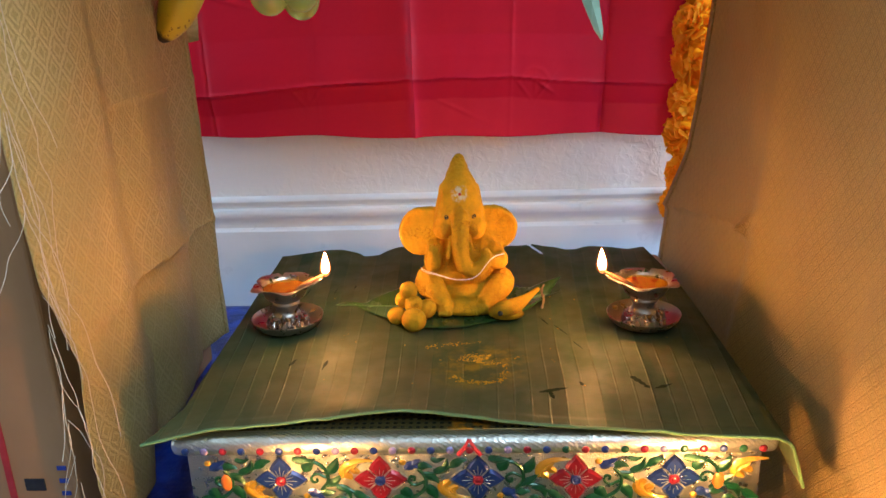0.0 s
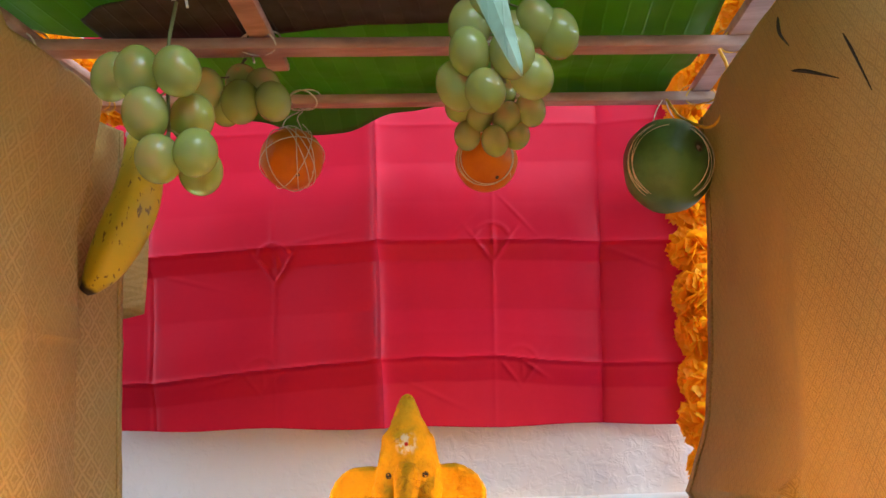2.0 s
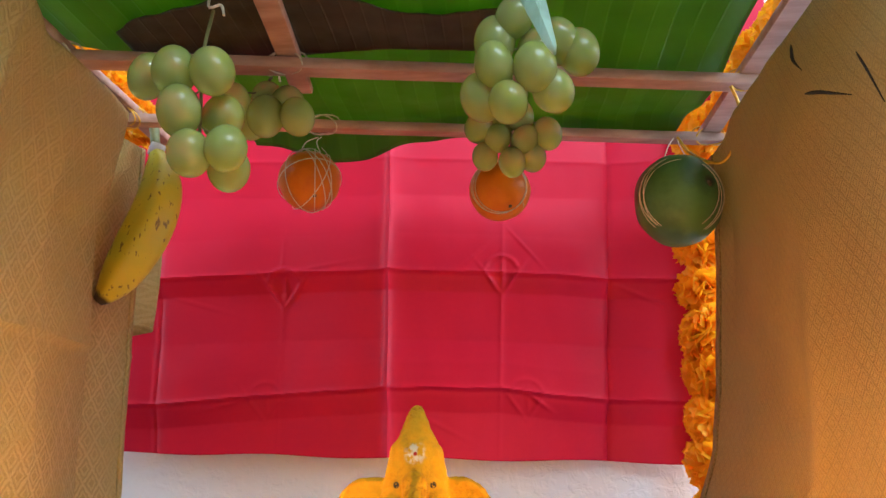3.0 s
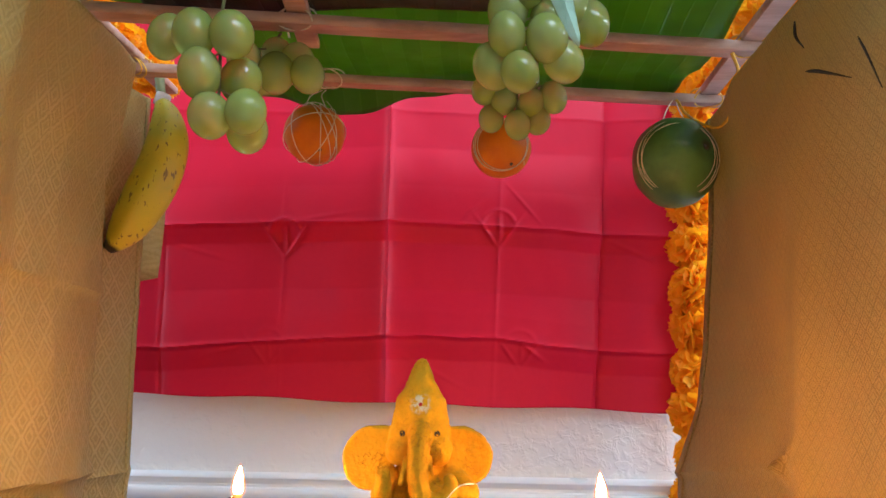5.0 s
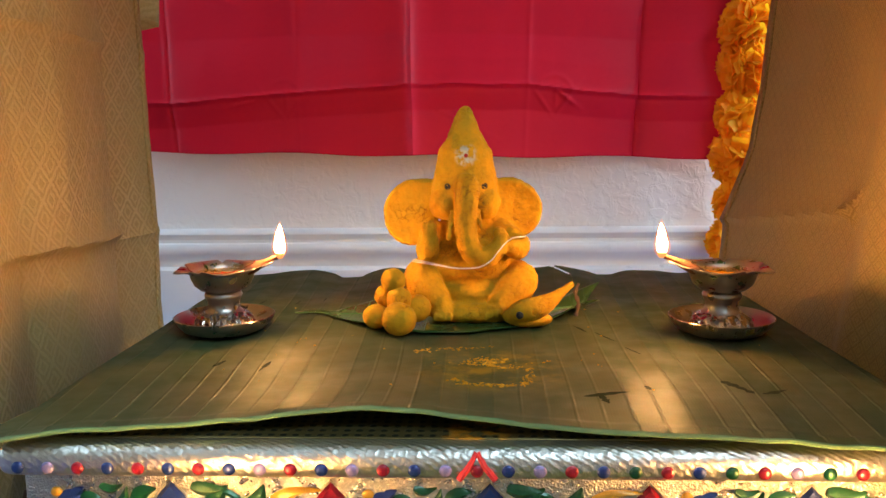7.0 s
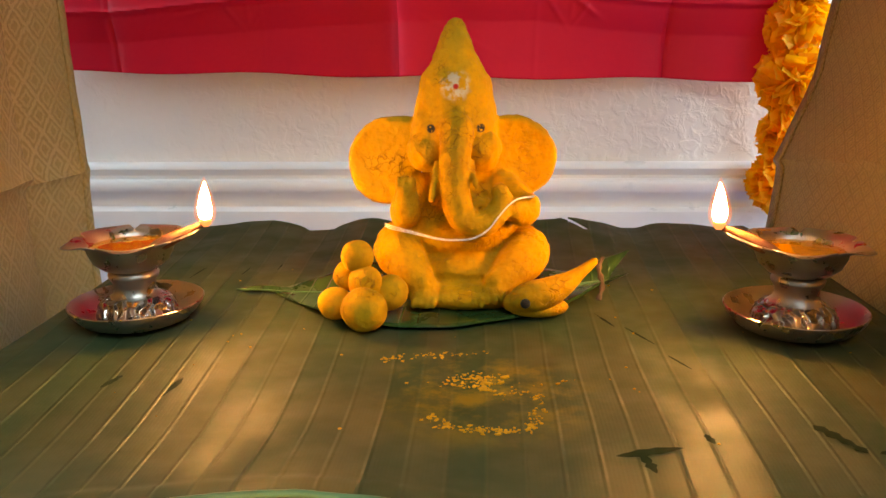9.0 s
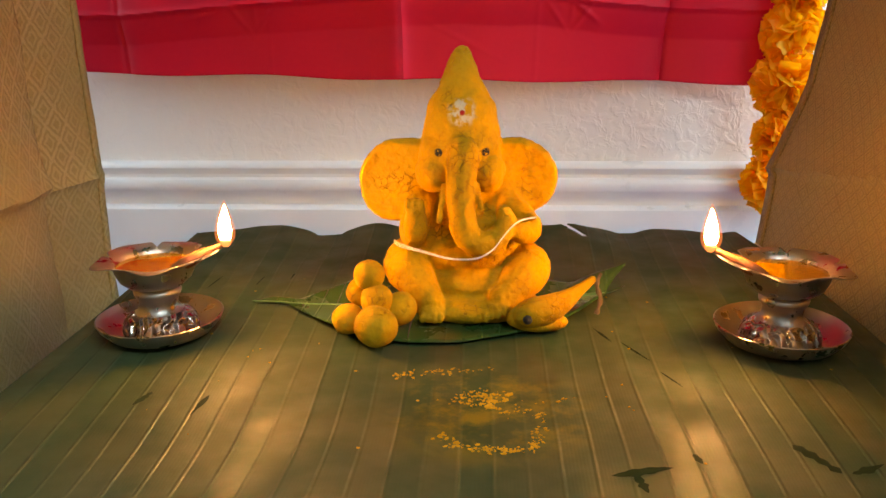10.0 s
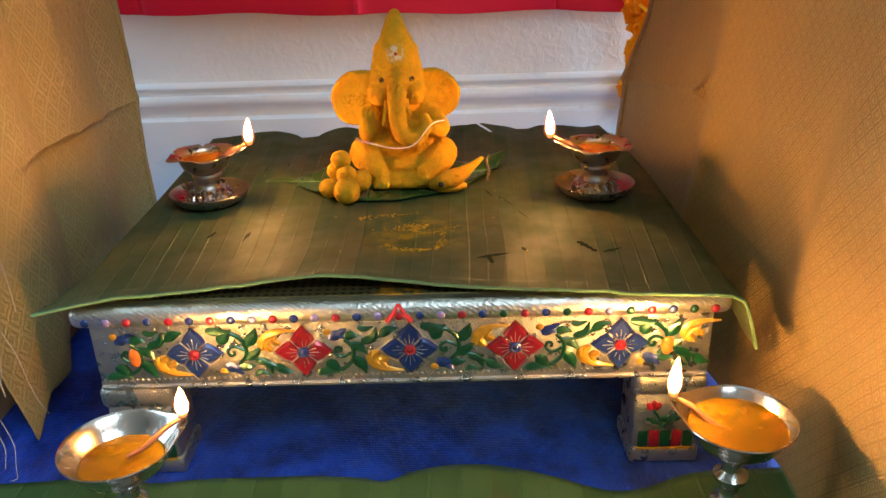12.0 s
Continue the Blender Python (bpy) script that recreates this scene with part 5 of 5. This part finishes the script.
# ---- banana leaf on the floor in front ----
bm = B()


def floor_leaf_at(u, v):
    x = -0.315 + 0.60 * u
    back = 0.002 + 0.010 * bell(x - 0.055, 0.05) - 0.022 * bell(x - 0.16, 0.05) - 0.006 * bell(x + 0.017, 0.012) + 0.002 * math.sin(x * 40)
    y = -0.30 + (back + 0.30) * v
    z = FLOOR + 0.0048 + 0.0010 * math.sin(x * 70 + y * 8) + 0.002 * noise.noise((x * 9, y * 7, 8)) * v
    return x, y, max(z, FLOOR + 0.0040)


sheet(bm, 110, 40, floor_leaf_at)
front_leaf = thing("banana_leaf", (0.0, -0.15, FLOOR + 0.004), "green banana leaf spread on the blue floor sheet", "leaf", "banana leaves")
part("leaf_blade", bm, FLOOR_LEAF, front_leaf, thick=0.0006)

# ---- wooden lattice overhead ----
lattice = thing("wooden_lattice", (0.0, 0.3, 0.615), "canopy lattice of pinkish brown wooden sticks tied together", "lattice")


def stick(a, b, w, h):
    """A flat stick from a to b."""
    a, b = Vector(a), Vector(b)
    d = (b - a).normalized()
    s = d.cross(Vector((0, 0, 1))).normalized() * w / 2
    bm = B()
    steps = 14
    loops = []
    for i in range(steps + 1):
        c = a + (b - a) * i / steps
        c.z += 0.0006 * noise.noise((c.x * 20, c.y * 20, 2))
        c += s * 0.06 * noise.noise((c.x * 25, c.y * 25, 6))
        up = Vector((0, 0, h / 2))
        loops.append([c - s * 0.9 - up, c + s * 0.9 - up, c + s - up * 0.7, c + s + up * 0.7, c + s * 0.9 + up, c - s * 0.9 + up, c - s + up * 0.7, c - s - up * 0.7])
    rings(bm, loops)
    return part("stick", bm, WOOD, lattice)


stick((-0.340, 0.2575, 0.6150), (0.345, 0.3605, 0.6150), 0.022, 0.010)
stick((-0.350, 0.3970, 0.6150), (0.330, 0.5050, 0.6150), 0.017, 0.010)
stick((-0.335, -0.052, 0.6150), (0.325, -0.048, 0.6130), 0.019, 0.010)
stick((-0.105, -0.070, 0.6250), (-0.137, 0.362, 0.6260), 0.021, 0.008)
stick((0.296, -0.200, 0.6245), (0.303, 0.525, 0.6245), 0.022, 0.009)
stick((-0.330, -0.150, 0.6260), (-0.335, 0.500, 0.6280), 0.020, 0.008)
for c in ((-0.133, 0.289, 0.620), (0.299, 0.354, 0.619), (0.301, 0.500, 0.619), (-0.129, 0.430, 0.616), (-0.333, 0.259, 0.621), (-0.338, 0.399, 0.620), (-0.334, 0.402, 0.618)):
    bm = B()
    for s in (-1, 1):
        loop = [Vector(c) + Vector((0.013 * math.cos(a) + s * 0.010 * math.sin(a), 0.012 * math.cos(a) * s, 0.0105 * math.sin(a))) for a in [math.tau * i / 16 for i in range(17)]]
        tube(bm, loop, 0.0009, 6)
    part("tie", bm, YELLOW_TIE if c[0] > 0.2 or (c[0] < -0.3 and c[1] > 0.3) else STRING, lattice)


# ---- banana leaves on the lattice ----
def roof_leaf_at(u, v):
    y = 0.045 + 0.455 * v
    left = lerp_table(((0.0, -0.358), (0.25, -0.354), (0.285, -0.332), (0.305, -0.262), (0.46, -0.238), (0.50, -0.225)), y)
    right = lerp_table(((-0.2, 0.285), (0.20, 0.278), (0.30, 0.280), (0.40, 0.286), (0.46, 0.284), (0.50, 0.262)), y)
    x = left + (right - left) * u
    y += 0.024 * bell(x + 0.125, 0.065) * v ** 6
    z = 0.6400 + 0.004 * noise.noise((x * 6, y * 6, 1)) + 0.0015 * math.sin(x * 90)
    rear = max(0.0, y - 0.478)
    z -= rear * 0.75
    z -= 0.010 * bell(y - 0.39, 0.05) * bell(x - 0.05, 0.2)
    return x, y, max(z, 0.606 if y > 0.485 else 0.6335)


bm = B()
sheet(bm, 120, 90, roof_leaf_at)
canopy = thing("banana_leaf", (0.0, 0.2, 0.63), "fresh green banana leaf laid over the wooden lattice", "leaf", "banana leaves")
part("leaf_blade", bm, ROOF_LEAF, canopy, thick=0.0005)
bm = B()


# dark brown strip lying just under the canopy leaf
def brown_leaf_at(u, v):
    x = -0.275 + 0.345 * u
    far = 0.296 + 0.004 * math.sin(x * 31) + 0.004 * noise.noise((x * 40, 1, 1))
    near = lerp_table(((-0.275, 0.246), (-0.250, 0.224), (-0.186, 0.204), (-0.150, 0.194), (-0.100, 0.190), (-0.051, 0.209), (-0.026, 0.229), (0.020, 0.235), (0.060, 0.226), (0.090, 0.232)), x) + 0.003 * noise.noise((x * 60, 7, 1))
    return x, near + (far - near) * v, 0.6312 + 0.0008 * noise.noise((x * 8, v * 3, 4))


sheet(bm, 90, 24, brown_leaf_at)
dry = thing("banana_leaf", (-0.1, 0.24, 0.631), "dark brown banana leaf strip under the canopy", "leaf", "banana leaves")
part("leaf_blade", bm, BROWN_LEAF, dry, thick=0.0010)

# pale leaf tip hanging near the front
bm = B()


def tip_at(u, v):
    w = 0.0085 * math.sin(math.pi * (0.04 + 0.60 * (1 - v) ** 0.9 if v < 0.999 else 0.0)) + 0.0002
    cx = 0.0790 + 0.024 * (v - 1)
    return cx + (u - 0.5) * 2 * w - 0.004 * math.sin(v * 3), -0.072 + 0.010 * (1 - v) + 0.006 * abs(u - 0.5), 0.436 + 0.115 * (1 - v)


sheet(bm, 8, 24, tip_at)
blade = thing("hanging_leaf", (0.07, -0.07, 0.55), "pale green pointed leaf hanging from the canopy", "leaf")
part("leaf_blade", bm, TIP_LEAF, blade, thick=0.0005)
bm = B()
tube(bm, smooth_path([(0.055, -0.062, 0.549), (0.056, -0.055, 0.590), (0.058, -0.052, 0.609)]), 0.0009, 6)
part("leaf_stalk", bm, STEM, blade)


# ---- hanging fruit ----
def grape_bunch(name, grapes, hook, label, size):
    """Grapes at (x, y, z) on a branching stem tied to hook."""
    bunch = thing(name, hook, label, "grapes", "grape bunches")
    rng = random.Random(int(abs(hook[0]) * 1e4))
    mid = Vector((sum(g[0] for g in grapes) / len(grapes), sum(g[1] for g in grapes) / len(grapes) + 0.006, 0))
    zs = [g[2] for g in grapes]
    spine = [Vector(hook), Vector((mid.x * 0.6 + hook[0] * 0.4, mid.y, max(zs) + 0.012)), Vector((mid.x, mid.y, (max(zs) + min(zs)) / 2)), Vector((mid.x, mid.y, min(zs) + 0.008))]
    bm = B()
    tube(bm, smooth_path(spine, 5), 0.0013, 6)
    for g in grapes:
        root = Vector((mid.x, mid.y, min(max(zs) + 0.006, g[2] + size * 0.75)))
        tube(bm, smooth_path([root, (root + Vector(g)) / 2 + Vector((0, 0, 0.003)), Vector(g) + Vector((0, 0, size * 0.45))], 4), 0.0008, 5)
    part("stalk", bm, DRY_STEM if "dull" in label else STEM, bunch)
    for g in grapes:
        bm = B()
        r = size * rng.uniform(0.46, 0.53)
        ball(bm, g, (r, r, r * rng.uniform(1.12, 1.28)), Euler((rng.uniform(-0.4, 0.4), rng.uniform(-0.4, 0.4), rng.uniform(0, 3))).to_matrix(), 24, 16)
        part("grape", bm, GRAPE, bunch)
    bm = B()
    h = Vector(hook)
    tube(bm, smooth_path([h + Vector((0.008, 0, -0.004)), h + Vector((0.004, 0.003, 0.006)), h + Vector((-0.004, 0, 0.004)), h + Vector((0, 0.002, 0.030)), h + Vector((0.002, 0.004, 0.045))], 5), 0.0011, 6)
    part("tie_thread", bm, WHITE_THREAD, bunch)
    return bunch


grape_bunch("grape_bunch", ((-0.158, 0.105, 0.522), (-0.131, 0.103, 0.520), (-0.152, 0.104, 0.493), (-0.144, 0.106, 0.464), (-0.119, 0.104, 0.466), (-0.124, 0.126, 0.460), (-0.184, 0.124, 0.528), (-0.131, 0.128, 0.497)),
            (-0.146, 0.136, 0.584), "bunch of large pale green grapes tied to the lattice", 0.0288)
grape_bunch("grape_bunch", ((-0.1740, 0.268, 0.571), (-0.1449, 0.270, 0.5590), (-0.1165, 0.270, 0.5575), (-0.1605, 0.282, 0.5600), (-0.1306, 0.286, 0.5750), (-0.1500, 0.290, 0.585)),
            (-0.150, 0.300, 0.610), "dull shaded bunch of green grapes on dry brown stems", 0.0315)
grape_bunch("grape_bunch", ((0.070, 0.128, 0.566), (0.056, 0.135, 0.552), (0.100, 0.135, 0.550), (0.114, 0.138, 0.543), (0.055, 0.126, 0.529), (0.0825, 0.124, 0.526), (0.095, 0.136, 0.514), (0.064, 0.128, 0.503), (0.046, 0.140, 0.512), (0.085, 0.140, 0.545)),
            (0.078, 0.135, 0.592), "bunch of large pale green grapes tied to the lattice", 0.0282)
grape_bunch("grape_bunch", ((0.042, 0.276, 0.545), (0.058, 0.274, 0.534), (0.0815, 0.274, 0.532), (0.101, 0.276, 0.538), (0.047, 0.280, 0.520), (0.070, 0.274, 0.512), (0.088, 0.282, 0.519), (0.078, 0.278, 0.556), (0.062, 0.284, 0.553)),
            (0.072, 0.295, 0.606), "bunch of small pale green grapes tied to the lattice", 0.0245)


def bind(bm, c, r, count, seed, spread, facing=None):
    """Loops of string round a ball."""
    rng = random.Random(seed)
    for k in range(count):
        ax = Vector((0.9 + rng.gauss(0, spread), rng.gauss(0, spread) + 0.25, rng.gauss(0, spread) * 1.2)).normalized()
        if facing:
            ax = (Vector(facing) + Vector((rng.gauss(0, 0.10), rng.gauss(0, 0.05), rng.gauss(0, 0.07)))).normalized()
        s = ax.orthogonal().normalized()
        t = ax.cross(s)
        off = rng.uniform(0.45, 0.60) if facing else rng.uniform(-0.25, 0.25)
        rr = math.sqrt(1 - off * off) * (r * 1.025 + 0.0006)
        tube(bm, [Vector(c) + ax * off * r + (s * math.cos(a) + t * math.sin(a)) * rr for a in [math.tau * i / 36 for i in range(37)]], 0.00055, 5)


def hung_fruit(name, c, r, squash, skin, label, category, loops, seed, hook, spread=0.45, facing=None):
    fruit = thing(name, c, label, category, "oranges hung from the lattice" if category == "orange" else "")
    bm = B()
    ball(bm, c, (r, r, r * squash), None, 40, 28)
    for v in bm.verts:
        d = (v.co - Vector(c)).normalized()
        v.co += d * r * 0.03 * noise.noise(d * 2.2 + Vector(c) * 10)
        if category == "guava":
            a = math.atan2(d.x - 0.5, d.z)
            v.co -= d * r * 0.10 * bell((d - Vector((0.55, -0.80, 0.18)).normalized()).length, 0.18) + d * r * 0.010 * math.sin(6 * a)
        else:
            v.co -= d * r * 0.07 * bell((d - Vector((0.35, -0.6, -0.75)).normalized()).length, 0.12)
    body = part("fruit", bm, skin, fruit)
    d = Vector((0.55, -0.80, 0.18) if category == "guava" else (0.35, -0.6, -0.75)).normalized()
    bm = B()
    ball(bm, Vector(c) + d * r * 0.91, (r * 0.075,) * 3, None, 10, 8)
    part("stem_scar", bm, DRY_STEM, body)
    bm = B()
    bind(bm, c, r, loops, seed, spread, facing)
    part("string_net", bm, STRING, fruit)
    bm = B()
    top = Vector(c) + Vector((0, 0, r * squash))
    for s in (-1, 1):
        tube(bm, smooth_path([top + Vector((s * 0.012, 0, -0.003)), top + Vector((s * 0.006, 0.002, 0.012)), Vector(hook) + Vector((s * 0.002, 0, 0))], 5), 0.0007, 5)
    tube(bm, smooth_path([top + Vector((0.014, -0.008, 0.002)), top + Vector((0.022, -0.012, -0.012)), top + Vector((0.025, -0.012, -0.055))], 5), 0.0005, 5)
    part("hanging_string", bm, STRING, fruit)


hung_fruit("hanging_orange", (-0.1430, 0.4320, 0.5530), 0.0330, 0.98, ORANGE, "orange wound with string hanging from the lattice", "orange", 7, 3, (-0.139, 0.456, 0.612))
hung_fruit("hanging_orange", (0.0610, 0.4550, 0.5440), 0.0330, 1.0, ORANGE, "orange tied with two strings hanging from the lattice", "orange", 3, 8, (0.064, 0.458, 0.606), 0.2, (-0.05, -0.92, -0.10))
hung_fruit("hanging_guava", (0.2458, 0.4330, 0.5220), 0.0450, 1.08, GUAVA, "large dark green guava bound with string", "guava", 4, 21, (0.252, 0.452, 0.598), 0.25, (-0.10, -0.93, -0.12))
bm = B()
tube(bm, smooth_path([(0.278, 0.335, 0.604), (0.287, 0.345, 0.588), (0.290, 0.365, 0.565), (0.280, 0.392, 0.548), (0.262, 0.430, 0.572), (0.254, 0.450, 0.598)], 6), 0.0016, 6)
lone("yellow_tie_strip", bm, YELLOW_TIE, "curled yellow leaf strip tied near the guava", "tie")

banana = thing("hanging_banana", (-0.31, 0.42, 0.60), "ripe yellow banana with brown specks hung by its stem", "banana")
line = smooth_path([(-0.3140, 0.432, 0.5880), (-0.3060, 0.426, 0.5700), (-0.2985, 0.416, 0.5400), (-0.3010, 0.407, 0.5050), (-0.3105, 0.399, 0.4720), (-0.3235, 0.394, 0.4430), (-0.3350, 0.392, 0.4260), (-0.3435, 0.392, 0.4180)], 6)
radii = smooth_path([(0.0080, 0, 0), (0.0150, 0, 0), (0.0212, 0, 0), (0.0240, 0, 0), (0.0236, 0, 0), (0.0192, 0, 0), (0.0118, 0, 0), (0.0056, 0, 0)], 6)
bm = B()
loops, side = [], Vector((1, 0, 0))
for i, p in enumerate(line):
    d = (line[min(i + 1, len(line) - 1)] - line[max(i - 1, 0)]).normalized()
    side = (side - d * side.dot(d)).normalized()
    up = d.cross(side)
    loops.append([p + (side * math.cos(a) + up * math.sin(a)) * radii[i].x * (1 + 0.045 * math.cos(5 * a)) for a in [math.tau * k / 30 for k in range(30)]])
rings(bm, loops)
part("peel", bm, BANANA, banana)
bm = B()
tube(bm, smooth_path([(-0.3130, 0.432, 0.5850), (-0.3180, 0.436, 0.6000), (-0.3230, 0.440, 0.6220)], 4), [0.0070, 0.0062, 0.0056, 0.0054, 0.0052, 0.0052, 0.0052, 0.0054, 0.0056], 12)
part("fruit_stem", bm, STEM, banana, "green stem")
bm = B()
lathe(bm, ((0.0078, -0.007), (0.0084, -0.005), (0.0084, 0.005), (0.0076, 0.007)), (-0.3155, 0.434, 0.5930), 20, Matrix.Rotation(0.3, 3, "Y"))
part("tape_band", bm, TAPE, banana, "white tape wrapped round the stem")


# ---- marigold garlands ----
def marigold_mesh(seed, r):
    """A ruffled ball of many short curled petals."""
    rng = random.Random(seed)
    bm = B()
    ball(bm, (0, 0, 0), (r * 0.55,) * 3, None, 10, 8)
    count = 220
    for i in range(count):
        q = (i + 0.5) / count
        ph = math.acos(1 - 2 * q)
        th = math.pi * (1 + 5 ** 0.5) * i + rng.uniform(-0.25, 0.25)
        d = Vector((math.cos(th) * math.sin(ph), math.sin(th) * math.sin(ph), math.cos(ph)))
        s = d.orthogonal().normalized()
        s = (Matrix.Rotation(rng.uniform(0, math.tau), 3, d) @ s).normalized()
        w, ln = r * rng.uniform(0.44, 0.64), r * rng.uniform(0.88, 1.04)
        t = d.cross(s)
        rows = []
        for f, ww, lift in ((0.40, 0.35, 0.0), (0.78, 1.0, 0.05), (1.0, 0.85, 0.20)):
            c = d * ln * f + t * lift * r
            rows.append([bm.verts.new(c - s * w * ww * 0.5 + d * r * rng.uniform(-0.05, 0.05)), bm.verts.new(c - d * r * 0.04), bm.verts.new(c + s * w * ww * 0.5 + d * r * rng.uniform(-0.05, 0.05))])
        for a, b in zip(rows, rows[1:]):
            for k in range(2):
                bm.faces.new((a[k], a[k + 1], b[k + 1], b[k]))
    me = bpy.data.meshes.new("marigold")
    bm.to_mesh(me)
    bm.free()
    me.materials.append(PETAL)
    return me


BLOOMS = [marigold_mesh(s, 1.0) for s in (1, 2, 3)]


def garland(places, size, label, cord):
    string = thing("marigold_garland", places[0], label, "garland", "marigold garlands")
    rng = random.Random(int(size * 1e5) + len(places))
    for i, p in enumerate(places):
        ob = new("marigold", BLOOMS[i % 3])
        ob.parent = string
        ob.matrix_parent_inverse = Matrix.Translation(string.location).inverted()
        r = size * rng.uniform(0.9, 1.1)
        ob.matrix_basis = Matrix.Translation(p) @ Euler([rng.uniform(0, 6) for _ in range(3)]).to_matrix().to_4x4() @ Matrix.Diagonal((r, r, r * 0.82, 1))
    bm = B()
    tube(bm, smooth_path(cord, 4), 0.0009, 6)
    part("cord", bm, GREEN_STEM, string)


garland([(0.311 - 0.0008 * i, 0.598 + 0.003 * math.sin(i * 2.1), 0.662 - 0.0510 * i) for i in range(11)], 0.0345,
        "orange marigold garland hanging beside the red cloth", [(0.306, 0.598, 0.70), (0.302, 0.60, 0.4), (0.300, 0.60, 0.13), (0.303, 0.598, 0.095), (0.309, 0.597, 0.06)])
garland([(0.328 + 0.006 * math.sin(i * 1.7), 0.10 + 0.046 * i, 0.655 + 0.004 * math.cos(i * 2.3)) for i in range(11)], 0.0300,
        "orange marigold garland lying along the canopy's edge", [(0.328, 0.08, 0.648), (0.330, 0.3, 0.648), (0.328, 0.58, 0.650)])
garland([(0.368 + 0.006 * math.sin(i * 1.3), 0.22 + 0.047 * i, 0.705 + 0.005 * math.cos(i * 2.9)) for i in range(9)], 0.0320,
        "orange marigold garland lying along the canopy's edge", [(0.368, 0.2, 0.700), (0.370, 0.4, 0.700), (0.368, 0.60, 0.700)])
garland([(-0.376 + 0.005 * math.sin(i * 1.9), 0.22 + 0.048 * i, 0.662 + 0.004 * math.cos(i * 2.6)) for i in range(8)], 0.0300,
        "orange marigold garland lying along the canopy's edge", [(-0.37, 0.2, 0.655), (-0.372, 0.38, 0.655), (-0.37, 0.57, 0.655)])
garland([(-0.352 + 0.004 * math.sin(i * 1.9), 0.335 + 0.045 * i, 0.648 + 0.003 * math.cos(i * 2.6)) for i in range(5)], 0.0250,
        "orange marigold garland tucked beside the canopy's rail", [(-0.352, 0.32, 0.645), (-0.354, 0.42, 0.645), (-0.352, 0.53, 0.645)])
